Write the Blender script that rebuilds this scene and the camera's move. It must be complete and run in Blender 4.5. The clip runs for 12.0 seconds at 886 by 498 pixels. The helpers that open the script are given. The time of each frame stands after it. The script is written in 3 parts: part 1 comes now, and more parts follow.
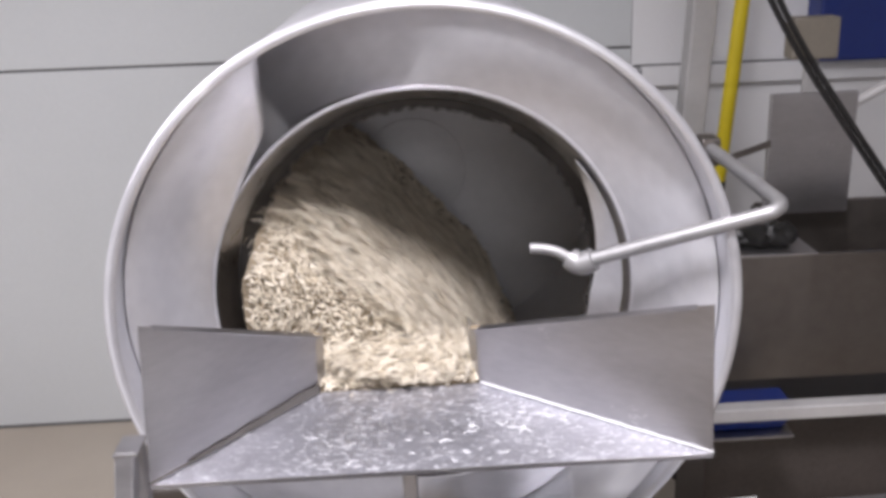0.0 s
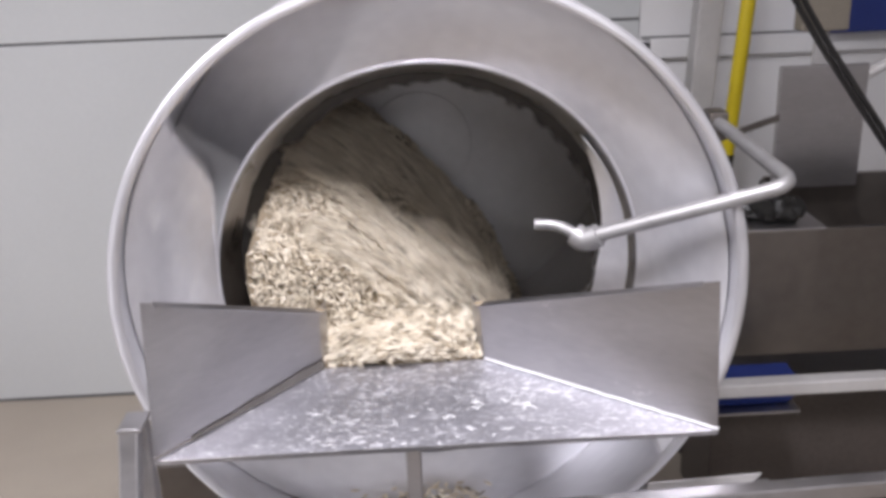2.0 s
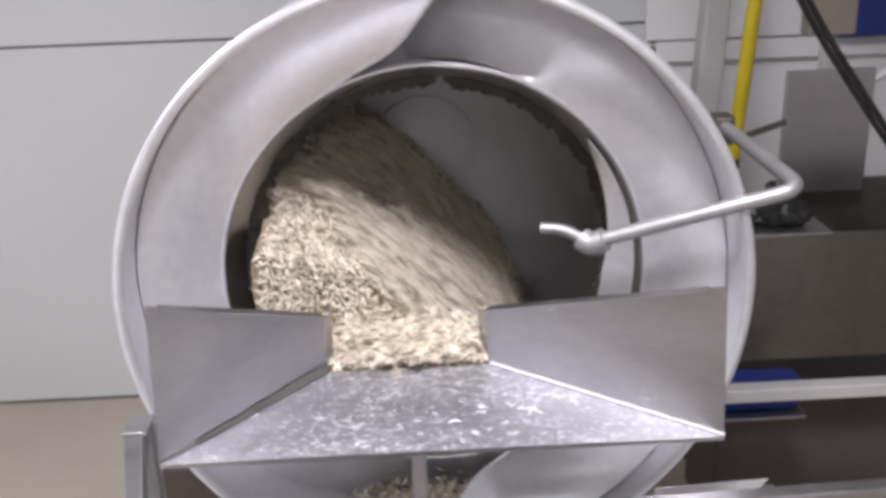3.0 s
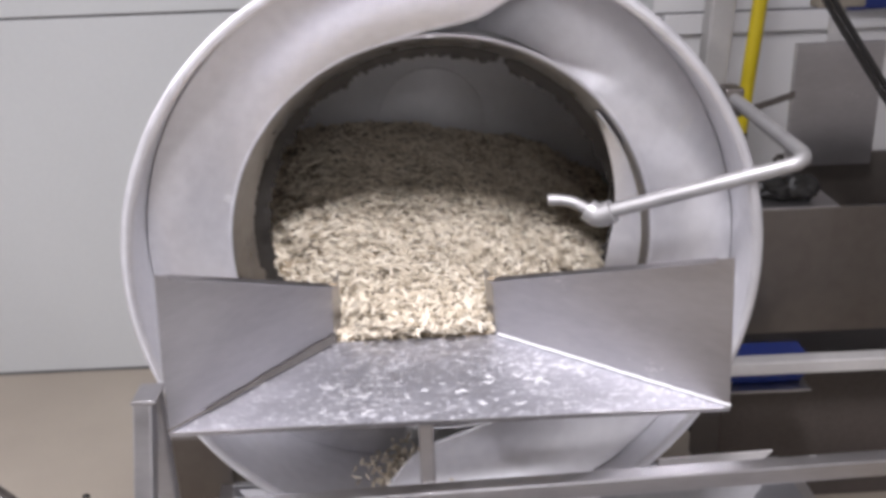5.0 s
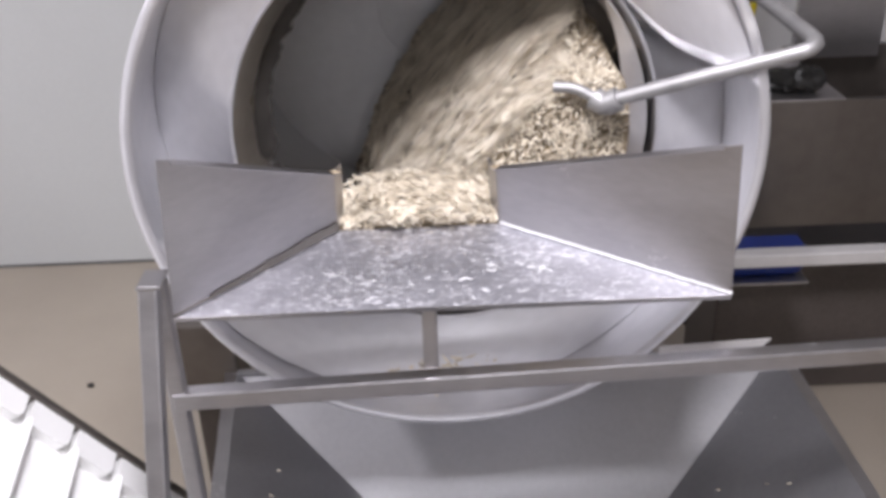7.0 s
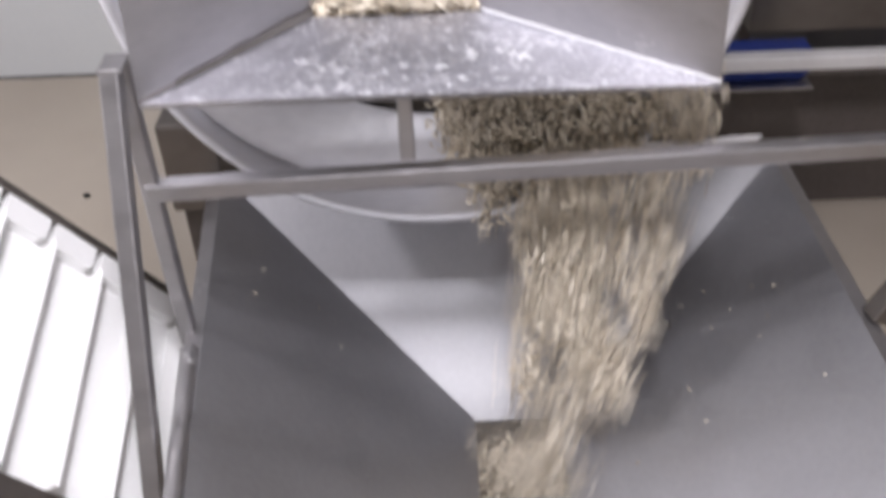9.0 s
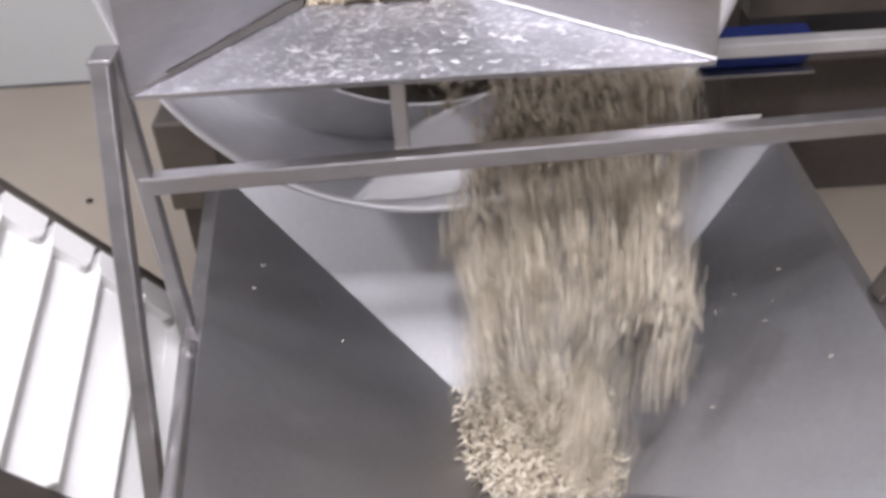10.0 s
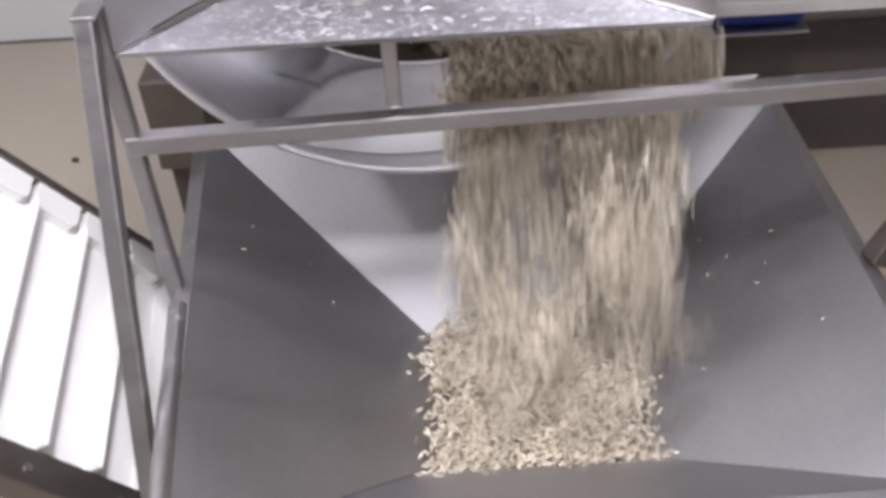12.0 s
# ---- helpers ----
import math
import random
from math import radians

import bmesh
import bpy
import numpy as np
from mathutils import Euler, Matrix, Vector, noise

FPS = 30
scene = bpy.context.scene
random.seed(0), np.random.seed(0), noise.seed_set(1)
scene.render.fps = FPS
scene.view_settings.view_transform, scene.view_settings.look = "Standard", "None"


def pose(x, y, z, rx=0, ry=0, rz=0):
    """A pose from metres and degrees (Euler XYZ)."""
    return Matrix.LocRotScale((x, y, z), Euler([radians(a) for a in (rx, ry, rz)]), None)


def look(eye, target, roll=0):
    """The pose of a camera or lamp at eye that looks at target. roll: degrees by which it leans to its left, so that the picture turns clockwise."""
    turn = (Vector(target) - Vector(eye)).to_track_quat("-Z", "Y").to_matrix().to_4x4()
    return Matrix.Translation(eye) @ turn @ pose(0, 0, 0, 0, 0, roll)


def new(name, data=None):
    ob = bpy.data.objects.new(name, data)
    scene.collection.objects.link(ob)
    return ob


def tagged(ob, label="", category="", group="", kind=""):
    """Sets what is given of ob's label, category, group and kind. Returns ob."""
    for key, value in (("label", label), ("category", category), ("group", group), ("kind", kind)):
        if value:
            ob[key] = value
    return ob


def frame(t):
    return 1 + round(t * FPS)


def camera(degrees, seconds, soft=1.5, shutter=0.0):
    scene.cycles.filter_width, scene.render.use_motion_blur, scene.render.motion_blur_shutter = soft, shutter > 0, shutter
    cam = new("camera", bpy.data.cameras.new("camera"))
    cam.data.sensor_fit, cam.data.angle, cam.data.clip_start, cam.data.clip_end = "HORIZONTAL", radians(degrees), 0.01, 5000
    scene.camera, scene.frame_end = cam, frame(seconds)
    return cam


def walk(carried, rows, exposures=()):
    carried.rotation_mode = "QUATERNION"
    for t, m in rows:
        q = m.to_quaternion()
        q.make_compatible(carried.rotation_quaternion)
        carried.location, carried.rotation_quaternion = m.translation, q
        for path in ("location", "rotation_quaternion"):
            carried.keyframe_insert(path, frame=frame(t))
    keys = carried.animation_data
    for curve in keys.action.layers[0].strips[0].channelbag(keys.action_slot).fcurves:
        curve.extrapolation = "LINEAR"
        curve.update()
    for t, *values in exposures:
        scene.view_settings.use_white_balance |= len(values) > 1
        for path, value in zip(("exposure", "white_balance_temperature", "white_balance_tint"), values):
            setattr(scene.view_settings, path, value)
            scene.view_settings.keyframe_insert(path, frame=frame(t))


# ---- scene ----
cam = camera(50.0, 12.0, soft=3.8, shutter=0.9)
PATH = [
    (0, (-0.032, -1.474, 1.904), (0.045, 0.421, 1.269), -2.0),
    (0.5, (-0.024, -1.465, 1.903), (0.038, 0.425, 1.252), -1.9),
    (1, (-0.024, -1.473, 1.903), (0.027, 0.412, 1.234), -1.7),
    (1.5, (-0.023, -1.472, 1.906), (0.022, 0.41, 1.23), -2.1),
    (2, (-0.023, -1.461, 1.906), (0.034, 0.416, 1.217), -2.2),
    (2.5, (-0.035, -1.456, 1.907), (0.011, 0.424, 1.227), -1.9),
    (3, (-0.026, -1.456, 1.905), (0.023, 0.424, 1.223), -2.1),
    (3.5, (-0.013, -1.456, 1.905), (0.027, 0.418, 1.207), -2.4),
    (5.5, (-0.053, -1.462, 1.898), (-0.019, 0.384, 1.128), -1.9),
    (6, (-0.072, -1.46, 1.891), (-0.05, 0.35, 1.04), -2.1),
    (6.5, (-0.058, -1.465, 1.874), (-0.018, 0.325, 0.982), -1.8),
    (8.5, (-0.03, -1.427, 1.893), (-0.019, 0.227, 0.769), -1.8),
    (9, (0.02, -1.454, 1.784), (0.013, 0.13, 0.562), -2.2),
    (9.5, (0.038, -1.456, 1.758), (0.031, 0.093, 0.493), -3.0),
    (10, (0.041, -1.463, 1.744), (0.014, 0.129, 0.535), -3.9),
    (10.5, (0.006, -1.428, 1.811), (-0.061, 0.127, 0.556), -5.4),
    (11, (0.023, -1.429, 1.749), (-0.035, 0.079, 0.437), -4.9),
    (11.5, (0.027, -1.444, 1.728), (0.006, 0.081, 0.434), -3.9),
    (12, (0.035, -1.446, 1.737), (0.027, 0.093, 0.459), -3.4),
]
walk(cam, [(t, look(eye, target, roll)) for t, eye, target, roll in PATH])

# ---- world, lamps ----
world = bpy.data.worlds.new("room_air")
scene.world = world
world.use_nodes = True
world.node_tree.nodes["Background"].inputs["Color"].default_value = (0.9, 0.94, 1.0, 1)
world.node_tree.nodes["Background"].inputs["Strength"].default_value = 0.25
scene.view_settings.exposure = 0.0
FLOOR = -0.27
CEIL = 3.3
# (x, y, size across, size along, watts): two over the machine, one unseen fill added at the back of the room
LAMPS = [(-2.4, -0.25, 0.3, 0.5, 82), (0.05, -0.98, 0.4, 0.6, 92), (0.4, -5.2, 1.6, 1.0, 62)]
for lx, ly, wx, wy, power in LAMPS:
    lamp = bpy.data.lights.new("tube_light", "AREA")
    lamp.shape, lamp.size, lamp.size_y, lamp.energy = "RECTANGLE", wx, wy, power
    lamp.color = (1.0, 0.965, 1.05)
    new("tube_light", lamp).matrix_world = pose(lx, ly, CEIL - 0.10)


# ---- materials ----
def material(name):
    m = bpy.data.materials.new(name)
    m.use_nodes = True
    return m, m.node_tree, m.node_tree.nodes["Principled BSDF"]


def node(tree, kind, **values):
    n = tree.nodes.new(kind)
    for key, value in values.items():
        n.inputs[key].default_value = value
    return n


def ramp(tree, source, stops):
    r = tree.nodes.new("ShaderNodeValToRGB")
    while len(r.color_ramp.elements) < len(stops):
        r.color_ramp.elements.new(0.5)
    for e, (at, colour) in zip(r.color_ramp.elements, stops):
        e.position = at
        e.color = (*colour, 1) if len(colour) == 3 else colour
    tree.links.new(source, r.inputs[0])
    return r


def coords(tree, scale=(1, 1, 1)):
    c, m = tree.nodes.new("ShaderNodeTexCoord"), tree.nodes.new("ShaderNodeMapping")
    m.inputs["Scale"].default_value = scale
    tree.links.new(c.outputs["Object"], m.inputs["Vector"])
    return m.outputs["Vector"]


def surface(name, dark, light, rough=(0.4, 0.6), metal=0.0, scale=(1, 1, 1), grain=60.0, stain=3.0, bump=0.1, island=False):
    """A surface with stains at one scale and grain at another."""
    m, tree, bsdf = material(name)
    v = coords(tree, scale)
    big = node(tree, "ShaderNodeTexNoise", Scale=stain, Detail=5, Roughness=0.6)
    fine = node(tree, "ShaderNodeTexNoise", Scale=grain, Detail=4, Roughness=0.6)
    for n in (big, fine):
        tree.links.new(v, n.inputs["Vector"])
    mix = tree.nodes.new("ShaderNodeMath")
    mix.operation = "MULTIPLY_ADD"
    mix.inputs[1].default_value = 0.4
    tree.links.new(fine.outputs["Fac"], mix.inputs[0])
    half = tree.nodes.new("ShaderNodeMath")
    half.operation = "MULTIPLY"
    half.inputs[1].default_value = 0.6
    tree.links.new(big.outputs["Fac"], half.inputs[0])
    tree.links.new(half.outputs[0], mix.inputs[2])
    source = mix.outputs[0]
    if island:
        geo = tree.nodes.new("ShaderNodeNewGeometry")
        add = tree.nodes.new("ShaderNodeMath")
        add.operation = "MULTIPLY_ADD"
        add.inputs[1].default_value = 0.7
        tree.links.new(geo.outputs["Random Per Island"], add.inputs[0])
        low = tree.nodes.new("ShaderNodeMath")
        low.operation = "MULTIPLY"
        low.inputs[1].default_value = 0.35
        tree.links.new(source, low.inputs[0])
        tree.links.new(low.outputs[0], add.inputs[2])
        source = add.outputs[0]
    stops = [(0.3, dark), (0.7, light)]
    if island:
        stops = [(0.20, tuple(c * 0.4 for c in dark)), (0.26, dark), (0.72, light)]
    tree.links.new(ramp(tree, source, stops).outputs["Color"], bsdf.inputs["Base Color"])
    tree.links.new(ramp(tree, source, [(0.3, (rough[0],) * 3), (0.7, (rough[1],) * 3)]).outputs["Color"], bsdf.inputs["Roughness"])
    bsdf.inputs["Metallic"].default_value = metal
    b = node(tree, "ShaderNodeBump", Strength=bump, Distance=0.002)
    tree.links.new(fine.outputs["Fac"], b.inputs["Height"])
    tree.links.new(b.outputs["Normal"], bsdf.inputs["Normal"])
    return m


STEEL = surface("brushed_steel", (0.38, 0.37, 0.375), (0.49, 0.48, 0.485), (0.32, 0.48), 1.0, (1, 1, 3), 30, 4.0, 0.05)
DRUM_STEEL = surface("polished_drum_steel", (0.66, 0.66, 0.69), (0.86, 0.86, 0.89), (0.34, 0.52), 0.75, (1, 1, 1), 40, 3.0, 0.06)
INNER_STEEL = surface("dulled_drum_steel", (0.70, 0.70, 0.71), (0.82, 0.82, 0.83), (0.40, 0.56), 0.4, (1, 1, 1), 30, 2.0, 0.06)
HOPPER_STEEL = surface("satin_hopper_steel", (0.35, 0.35, 0.36), (0.45, 0.45, 0.465), (0.40, 0.56), 0.92, (1, 1, 1), 70, 1.6, 0.05)
DIRTY_STEEL = surface("stained_sink_steel", (0.15, 0.135, 0.125), (0.24, 0.22, 0.20), (0.4, 0.6), 1.0, (1, 1, 1), 20, 2.0, 0.06)
WHITE_WALL = surface("white_wall_panel", (0.56, 0.58, 0.58), (0.62, 0.64, 0.64), (0.45, 0.6), 0.0, (1, 1, 1), 90, 0.8, 0.03)
JOINT = surface("grey_joint_seal", (0.10, 0.10, 0.10), (0.2, 0.2, 0.2), (0.6, 0.8))
FLOOR_COAT = surface("beige_floor_coating", (0.36, 0.31, 0.25), (0.46, 0.41, 0.34), (0.28, 0.5), 0.0, (1, 1, 1), 160, 1.5, 0.12)
# grey of the unseen walls, chosen for how much light they bounce
BOUNCE_WALL = surface("unseen_bounce_wall", (0.56, 0.56, 0.57), (0.62, 0.62, 0.63), (0.5, 0.65))
CEILING = surface("white_ceiling_panel", (0.75, 0.75, 0.75), (0.8, 0.8, 0.8), (0.6, 0.7))
BELT = surface("white_belt", (0.86, 0.86, 0.85), (0.92, 0.92, 0.91), (0.4, 0.55), 0.0, (1, 1, 1), 80, 4, 0.05)
GREY_PAINT = surface("grey_painted_steel", (0.36, 0.35, 0.34), (0.44, 0.43, 0.42), (0.4, 0.55))
DARK_PAINT = surface("dark_brown_steel", (0.06, 0.05, 0.045), (0.12, 0.10, 0.09), (0.4, 0.6))
YELLOW = surface("yellow_paint", (0.50, 0.39, 0.005), (0.60, 0.47, 0.01), (0.35, 0.5))
BLUE = surface("blue_plastic", (0.008, 0.022, 0.15), (0.012, 0.035, 0.21), (0.35, 0.5))
BLACK = surface("black_rubber", (0.005, 0.005, 0.005), (0.015, 0.014, 0.013), (0.35, 0.6))
CREAM = surface("cream_plastic", (0.17, 0.15, 0.12), (0.23, 0.205, 0.165), (0.5, 0.6))
COLLAR = surface("polished_collar_steel", (0.27, 0.27, 0.28), (0.38, 0.38, 0.40), (0.24, 0.36), 1.0, (1, 1, 1), 40, 5, 0.05)
# dark steel colour that paints reflected shade low on the left wing
SEAM_SHADE = surface("seam_shade_steel", (0.16, 0.145, 0.13), (0.24, 0.225, 0.21), (0.5, 0.65), 0.7, (1, 1, 1), 40, 6, 0.1)
# near-black for the baked crust and for shade painted inside the neck
RESIDUE_AND_SHADE = surface("dark_residue_and_shade", (0.008, 0.007, 0.006), (0.05, 0.045, 0.04), (0.5, 0.9), 0.0, (1, 1, 1), 60, 12, 0.6)
GRAIN = surface("pale_puffed_grain", (0.52, 0.445, 0.33), (0.84, 0.77, 0.64), (0.55, 0.8), 0.0, (1, 1, 1), 300, 60, 0.2, island=True)
# darker than the grains: its brown paints the shade in the gaps between them
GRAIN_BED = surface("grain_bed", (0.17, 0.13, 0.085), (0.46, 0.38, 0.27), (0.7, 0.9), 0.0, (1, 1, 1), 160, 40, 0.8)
GALVANISED = surface("galvanised_pipe", (0.36, 0.355, 0.355), (0.48, 0.475, 0.475), (0.45, 0.62), 0.75, (1, 1, 1), 60, 14, 0.2)
PALE_STEEL = surface("pale_zinc_steel", (0.60, 0.59, 0.585), (0.72, 0.71, 0.70), (0.45, 0.6), 0.35, (1, 1, 1), 50, 3, 0.08)
DUST = surface("white_product_dust", (0.74, 0.74, 0.75), (0.88, 0.88, 0.89), (0.5, 0.8), 0.0, (1, 1, 1), 200, 30, 0.4)
GLOW, tree_, bsdf_ = material("lit_diffuser")
bsdf_.inputs["Emission Color"].default_value = (1, 1, 1, 1)
bsdf_.inputs["Emission Strength"].default_value = 3.0


def dusted(m, scale, low, high, stretch=(1, 1, 1), colour=(0.80, 0.79, 0.78, 1)):
    """Patches of dry product dust on a metal."""
    tree = m.node_tree
    bsdf = tree.nodes["Principled BSDF"]
    n = node(tree, "ShaderNodeTexNoise", Scale=scale, Detail=5, Roughness=0.65, Distortion=0.8)
    tree.links.new(coords(tree, stretch), n.inputs["Vector"])
    patch = node(tree, "ShaderNodeTexNoise", Scale=scale * 0.14, Detail=2)
    tree.links.new(coords(tree), patch.inputs["Vector"])
    both = tree.nodes.new("ShaderNodeMath")
    both.operation = "MULTIPLY"
    tree.links.new(n.outputs["Fac"], both.inputs[0])
    tree.links.new(patch.outputs["Fac"], both.inputs[1])
    mask = ramp(tree, both.outputs[0], [(low, (0, 0, 0)), (high, (0.8, 0.8, 0.8))])
    old = bsdf.inputs["Base Color"].links[0].from_socket
    mix = tree.nodes.new("ShaderNodeMix")
    mix.data_type = "RGBA"
    tree.links.new(mask.outputs["Color"], mix.inputs[0])
    tree.links.new(old, mix.inputs[6])
    mix.inputs[7].default_value = colour
    tree.links.new(mix.outputs[2], bsdf.inputs["Base Color"])
    inv = tree.nodes.new("ShaderNodeMath")
    inv.operation = "MULTIPLY_ADD"
    metal = bsdf.inputs["Metallic"].default_value
    inv.inputs[1].default_value = -metal
    inv.inputs[2].default_value = metal
    tree.links.new(mask.outputs["Color"], inv.inputs[0])
    tree.links.new(inv.outputs[0], bsdf.inputs["Metallic"])


dusted(DRUM_STEEL, 38, 0.36, 0.46)
dusted(STEEL, 60, 0.40, 0.50)
dusted(HOPPER_STEEL, 120, 0.45, 0.50)


def wet_tray():
    """Tray steel with fine streaks: product dust and painted wet reflections."""
    m = surface("wet_tray_steel", (0.46, 0.46, 0.50), (0.56, 0.56, 0.61), (0.38, 0.52), 0.85, (1, 2.2, 1), 40, 6, 0.05)
    tree = m.node_tree
    bsdf = tree.nodes["Principled BSDF"]
    n = node(tree, "ShaderNodeTexNoise", Scale=58, Detail=5, Roughness=0.62, Distortion=1.2)
    tree.links.new(coords(tree, (1, 2.4, 1)), n.inputs["Vector"])
    patch = node(tree, "ShaderNodeTexNoise", Scale=5, Detail=2)
    tree.links.new(coords(tree), patch.inputs["Vector"])
    both = tree.nodes.new("ShaderNodeMath")
    both.operation = "MULTIPLY_ADD"
    both.inputs[1].default_value = 0.22
    tree.links.new(patch.outputs["Fac"], both.inputs[0])
    tree.links.new(n.outputs["Fac"], both.inputs[2])
    # whitened streaks paint wet reflections along with the dust
    mask = ramp(tree, both.outputs[0], [(0.62, (0, 0, 0)), (0.76, (0.85, 0.85, 0.85))])
    old = bsdf.inputs["Base Color"].links[0].from_socket
    mix = tree.nodes.new("ShaderNodeMix")
    mix.data_type = "RGBA"
    tree.links.new(mask.outputs["Color"], mix.inputs[0])
    tree.links.new(old, mix.inputs[6])
    mix.inputs[7].default_value = (0.86, 0.86, 0.89, 1)
    tree.links.new(mix.outputs[2], bsdf.inputs["Base Color"])
    inv = tree.nodes.new("ShaderNodeMath")
    inv.operation = "MULTIPLY_ADD"
    inv.inputs[1].default_value = -0.6
    inv.inputs[2].default_value = 0.9
    tree.links.new(mask.outputs["Color"], inv.inputs[0])
    tree.links.new(inv.outputs[0], bsdf.inputs["Metallic"])
    b = node(tree, "ShaderNodeBump", Strength=0.2, Distance=0.006)
    tree.links.new(n.outputs["Fac"], b.inputs["Height"])
    tree.links.new(b.outputs["Normal"], bsdf.inputs["Normal"])
    return m


TRAY_FLOOR = wet_tray()


# ---- builders ----
def mesh_object(name, bm, mat, smooth=False):
    data = bpy.data.meshes.new(name)
    bmesh.ops.recalc_face_normals(bm, faces=bm.faces[:])
    bm.to_mesh(data)
    bm.free()
    data.materials.append(mat)
    if smooth:
        data.polygons.foreach_set("use_smooth", [True] * len(data.polygons))
        data.set_sharp_from_angle(angle=radians(35))
    return new(name, data)


def thing(name, at, label, category, group="", kind=""):
    ob = new(name)
    ob.matrix_world = at if isinstance(at, Matrix) else pose(*at)
    return tagged(ob, label, category, group, kind)


def part(name, bm, mat, parent, label="", smooth=False):
    ob = mesh_object(name, bm, mat, smooth)
    ob.parent = parent
    return tagged(ob, label)


def box(bm, lo, hi, bevel=0.0):
    made = bmesh.ops.create_cube(bm, size=1)["verts"]
    lo, hi = Vector(lo), Vector(hi)
    for v in made:
        v.co = Vector([(lo[i] + hi[i]) / 2 + v.co[i] * (hi[i] - lo[i]) for i in range(3)])
    if bevel:
        edges = list({e for v in made for e in v.link_edges})
        bmesh.ops.bevel(bm, geom=edges, offset=bevel, segments=2, affect="EDGES", profile=0.5)
    return bm


def boxed(lo, hi, bevel=0.0):
    return box(bmesh.new(), lo, hi, bevel)


def beam(bm, a, b, w, h=None, bevel=0.004, turn=0.0):
    """A square tube from a to b."""
    a, b, h = Vector(a), Vector(b), h or w
    length = (b - a).length
    m = Matrix.Translation((a + b) / 2) @ (b - a).to_track_quat("Z", "X").to_matrix().to_4x4() @ pose(0, 0, 0, 0, 0, turn)
    made = bmesh.ops.create_cube(bm, size=1)["verts"]
    for v in made:
        v.co = Vector((v.co.x * w, v.co.y * h, v.co.z * length))
    edges = list({e for v in made for e in v.link_edges})
    if bevel:
        made = list({v for f in bmesh.ops.bevel(bm, geom=edges, offset=bevel, segments=2, affect="EDGES", profile=0.5)["faces"] for v in f.verts} | {v for v in made if v.is_valid})
    bmesh.ops.transform(bm, matrix=m, verts=made)
    return bm


def pipe(bm, points, radius, sides=14, closed=False):
    """A round bar swept along points."""
    pts = [Vector(p) for p in points]
    rings = []
    up = None
    for i, p in enumerate(pts):
        if closed:
            d = (pts[(i + 1) % len(pts)] - pts[i - 1]).normalized()
        else:
            d = (pts[min(i + 1, len(pts) - 1)] - pts[max(i - 1, 0)]).normalized()
        if up is None:
            up = d.orthogonal().normalized()
        up = (up - d * up.dot(d)).normalized()
        side = d.cross(up)
        rings.append([bm.verts.new(p + radius * (math.cos(a) * up + math.sin(a) * side)) for a in (2 * math.pi * k / sides for k in range(sides))])
    n = len(rings)
    for i in range(n if closed else n - 1):
        for k in range(sides):
            bm.faces.new((rings[i][k], rings[i][(k + 1) % sides], rings[(i + 1) % n][(k + 1) % sides], rings[(i + 1) % n][k]))
    if not closed:
        bm.faces.new(rings[0])
        bm.faces.new(rings[-1])
    return bm


def bend(points, radius, steps=6):
    """The same way with rounded corners."""
    pts = [Vector(p) for p in points]
    out = [pts[0]]
    for a, b, c in zip(pts, pts[1:], pts[2:]):
        r = min(radius, (b - a).length / 2, (c - b).length / 2)
        p, q = b + (a - b).normalized() * r, b + (c - b).normalized() * r
        out += [p.lerp(b, s).lerp(b.lerp(q, s), s) for s in (k / steps for k in range(steps + 1))]
    return out + [pts[-1]]


def lathe(bm, profile, sides=96, a0=0.0, a1=360.0):
    """A profile of (radius, y) turned about the y axis."""
    full = abs(a1 - a0) >= 360
    rings = []
    for k in range(sides if full else sides + 1):
        a = radians(a0 + (a1 - a0) * k / sides)
        rings.append([bm.verts.new((r * math.cos(a), y, r * math.sin(a))) for r, y in profile])
    n = len(rings)
    for k in range(n if full else n - 1):
        for i in range(len(profile) - 1):
            bm.faces.new((rings[k][i], rings[(k + 1) % n][i], rings[(k + 1) % n][i + 1], rings[k][i + 1]))
    return bm


def sheet(bm, rows, thick):
    """A sheet of metal through a grid of points, with thickness."""
    grid = [[bm.verts.new(p) for p in row] for row in rows]
    faces = []
    for r, s in zip(grid, grid[1:]):
        for k in range(len(r) - 1):
            faces.append(bm.faces.new((r[k], r[k + 1], s[k + 1], s[k])))
    bmesh.ops.recalc_face_normals(bm, faces=faces)
    bmesh.ops.solidify(bm, geom=faces, thickness=thick)
    return bm


def panel(corners, thick, cuts=1):
    a, b, c, d = [Vector(p) for p in corners]
    return sheet(bmesh.new(), [[a.lerp(b, u / cuts).lerp(d.lerp(c, u / cuts), v / cuts) for u in range(cuts + 1)] for v in range(cuts + 1)], thick)


def lathe_z(x, y, z, r, h):
    """A small hexagon head standing on z."""
    bm = bmesh.new()
    low, top = ([bm.verts.new((x + r * math.cos(a), y + r * math.sin(a), q)) for a in (k * math.pi / 3 for k in range(6))] for q in (z, z + h))
    for k in range(6):
        bm.faces.new((low[k], low[(k + 1) % 6], top[(k + 1) % 6], top[k]))
    bm.faces.new(top)
    bm.faces.new(low)
    return bm


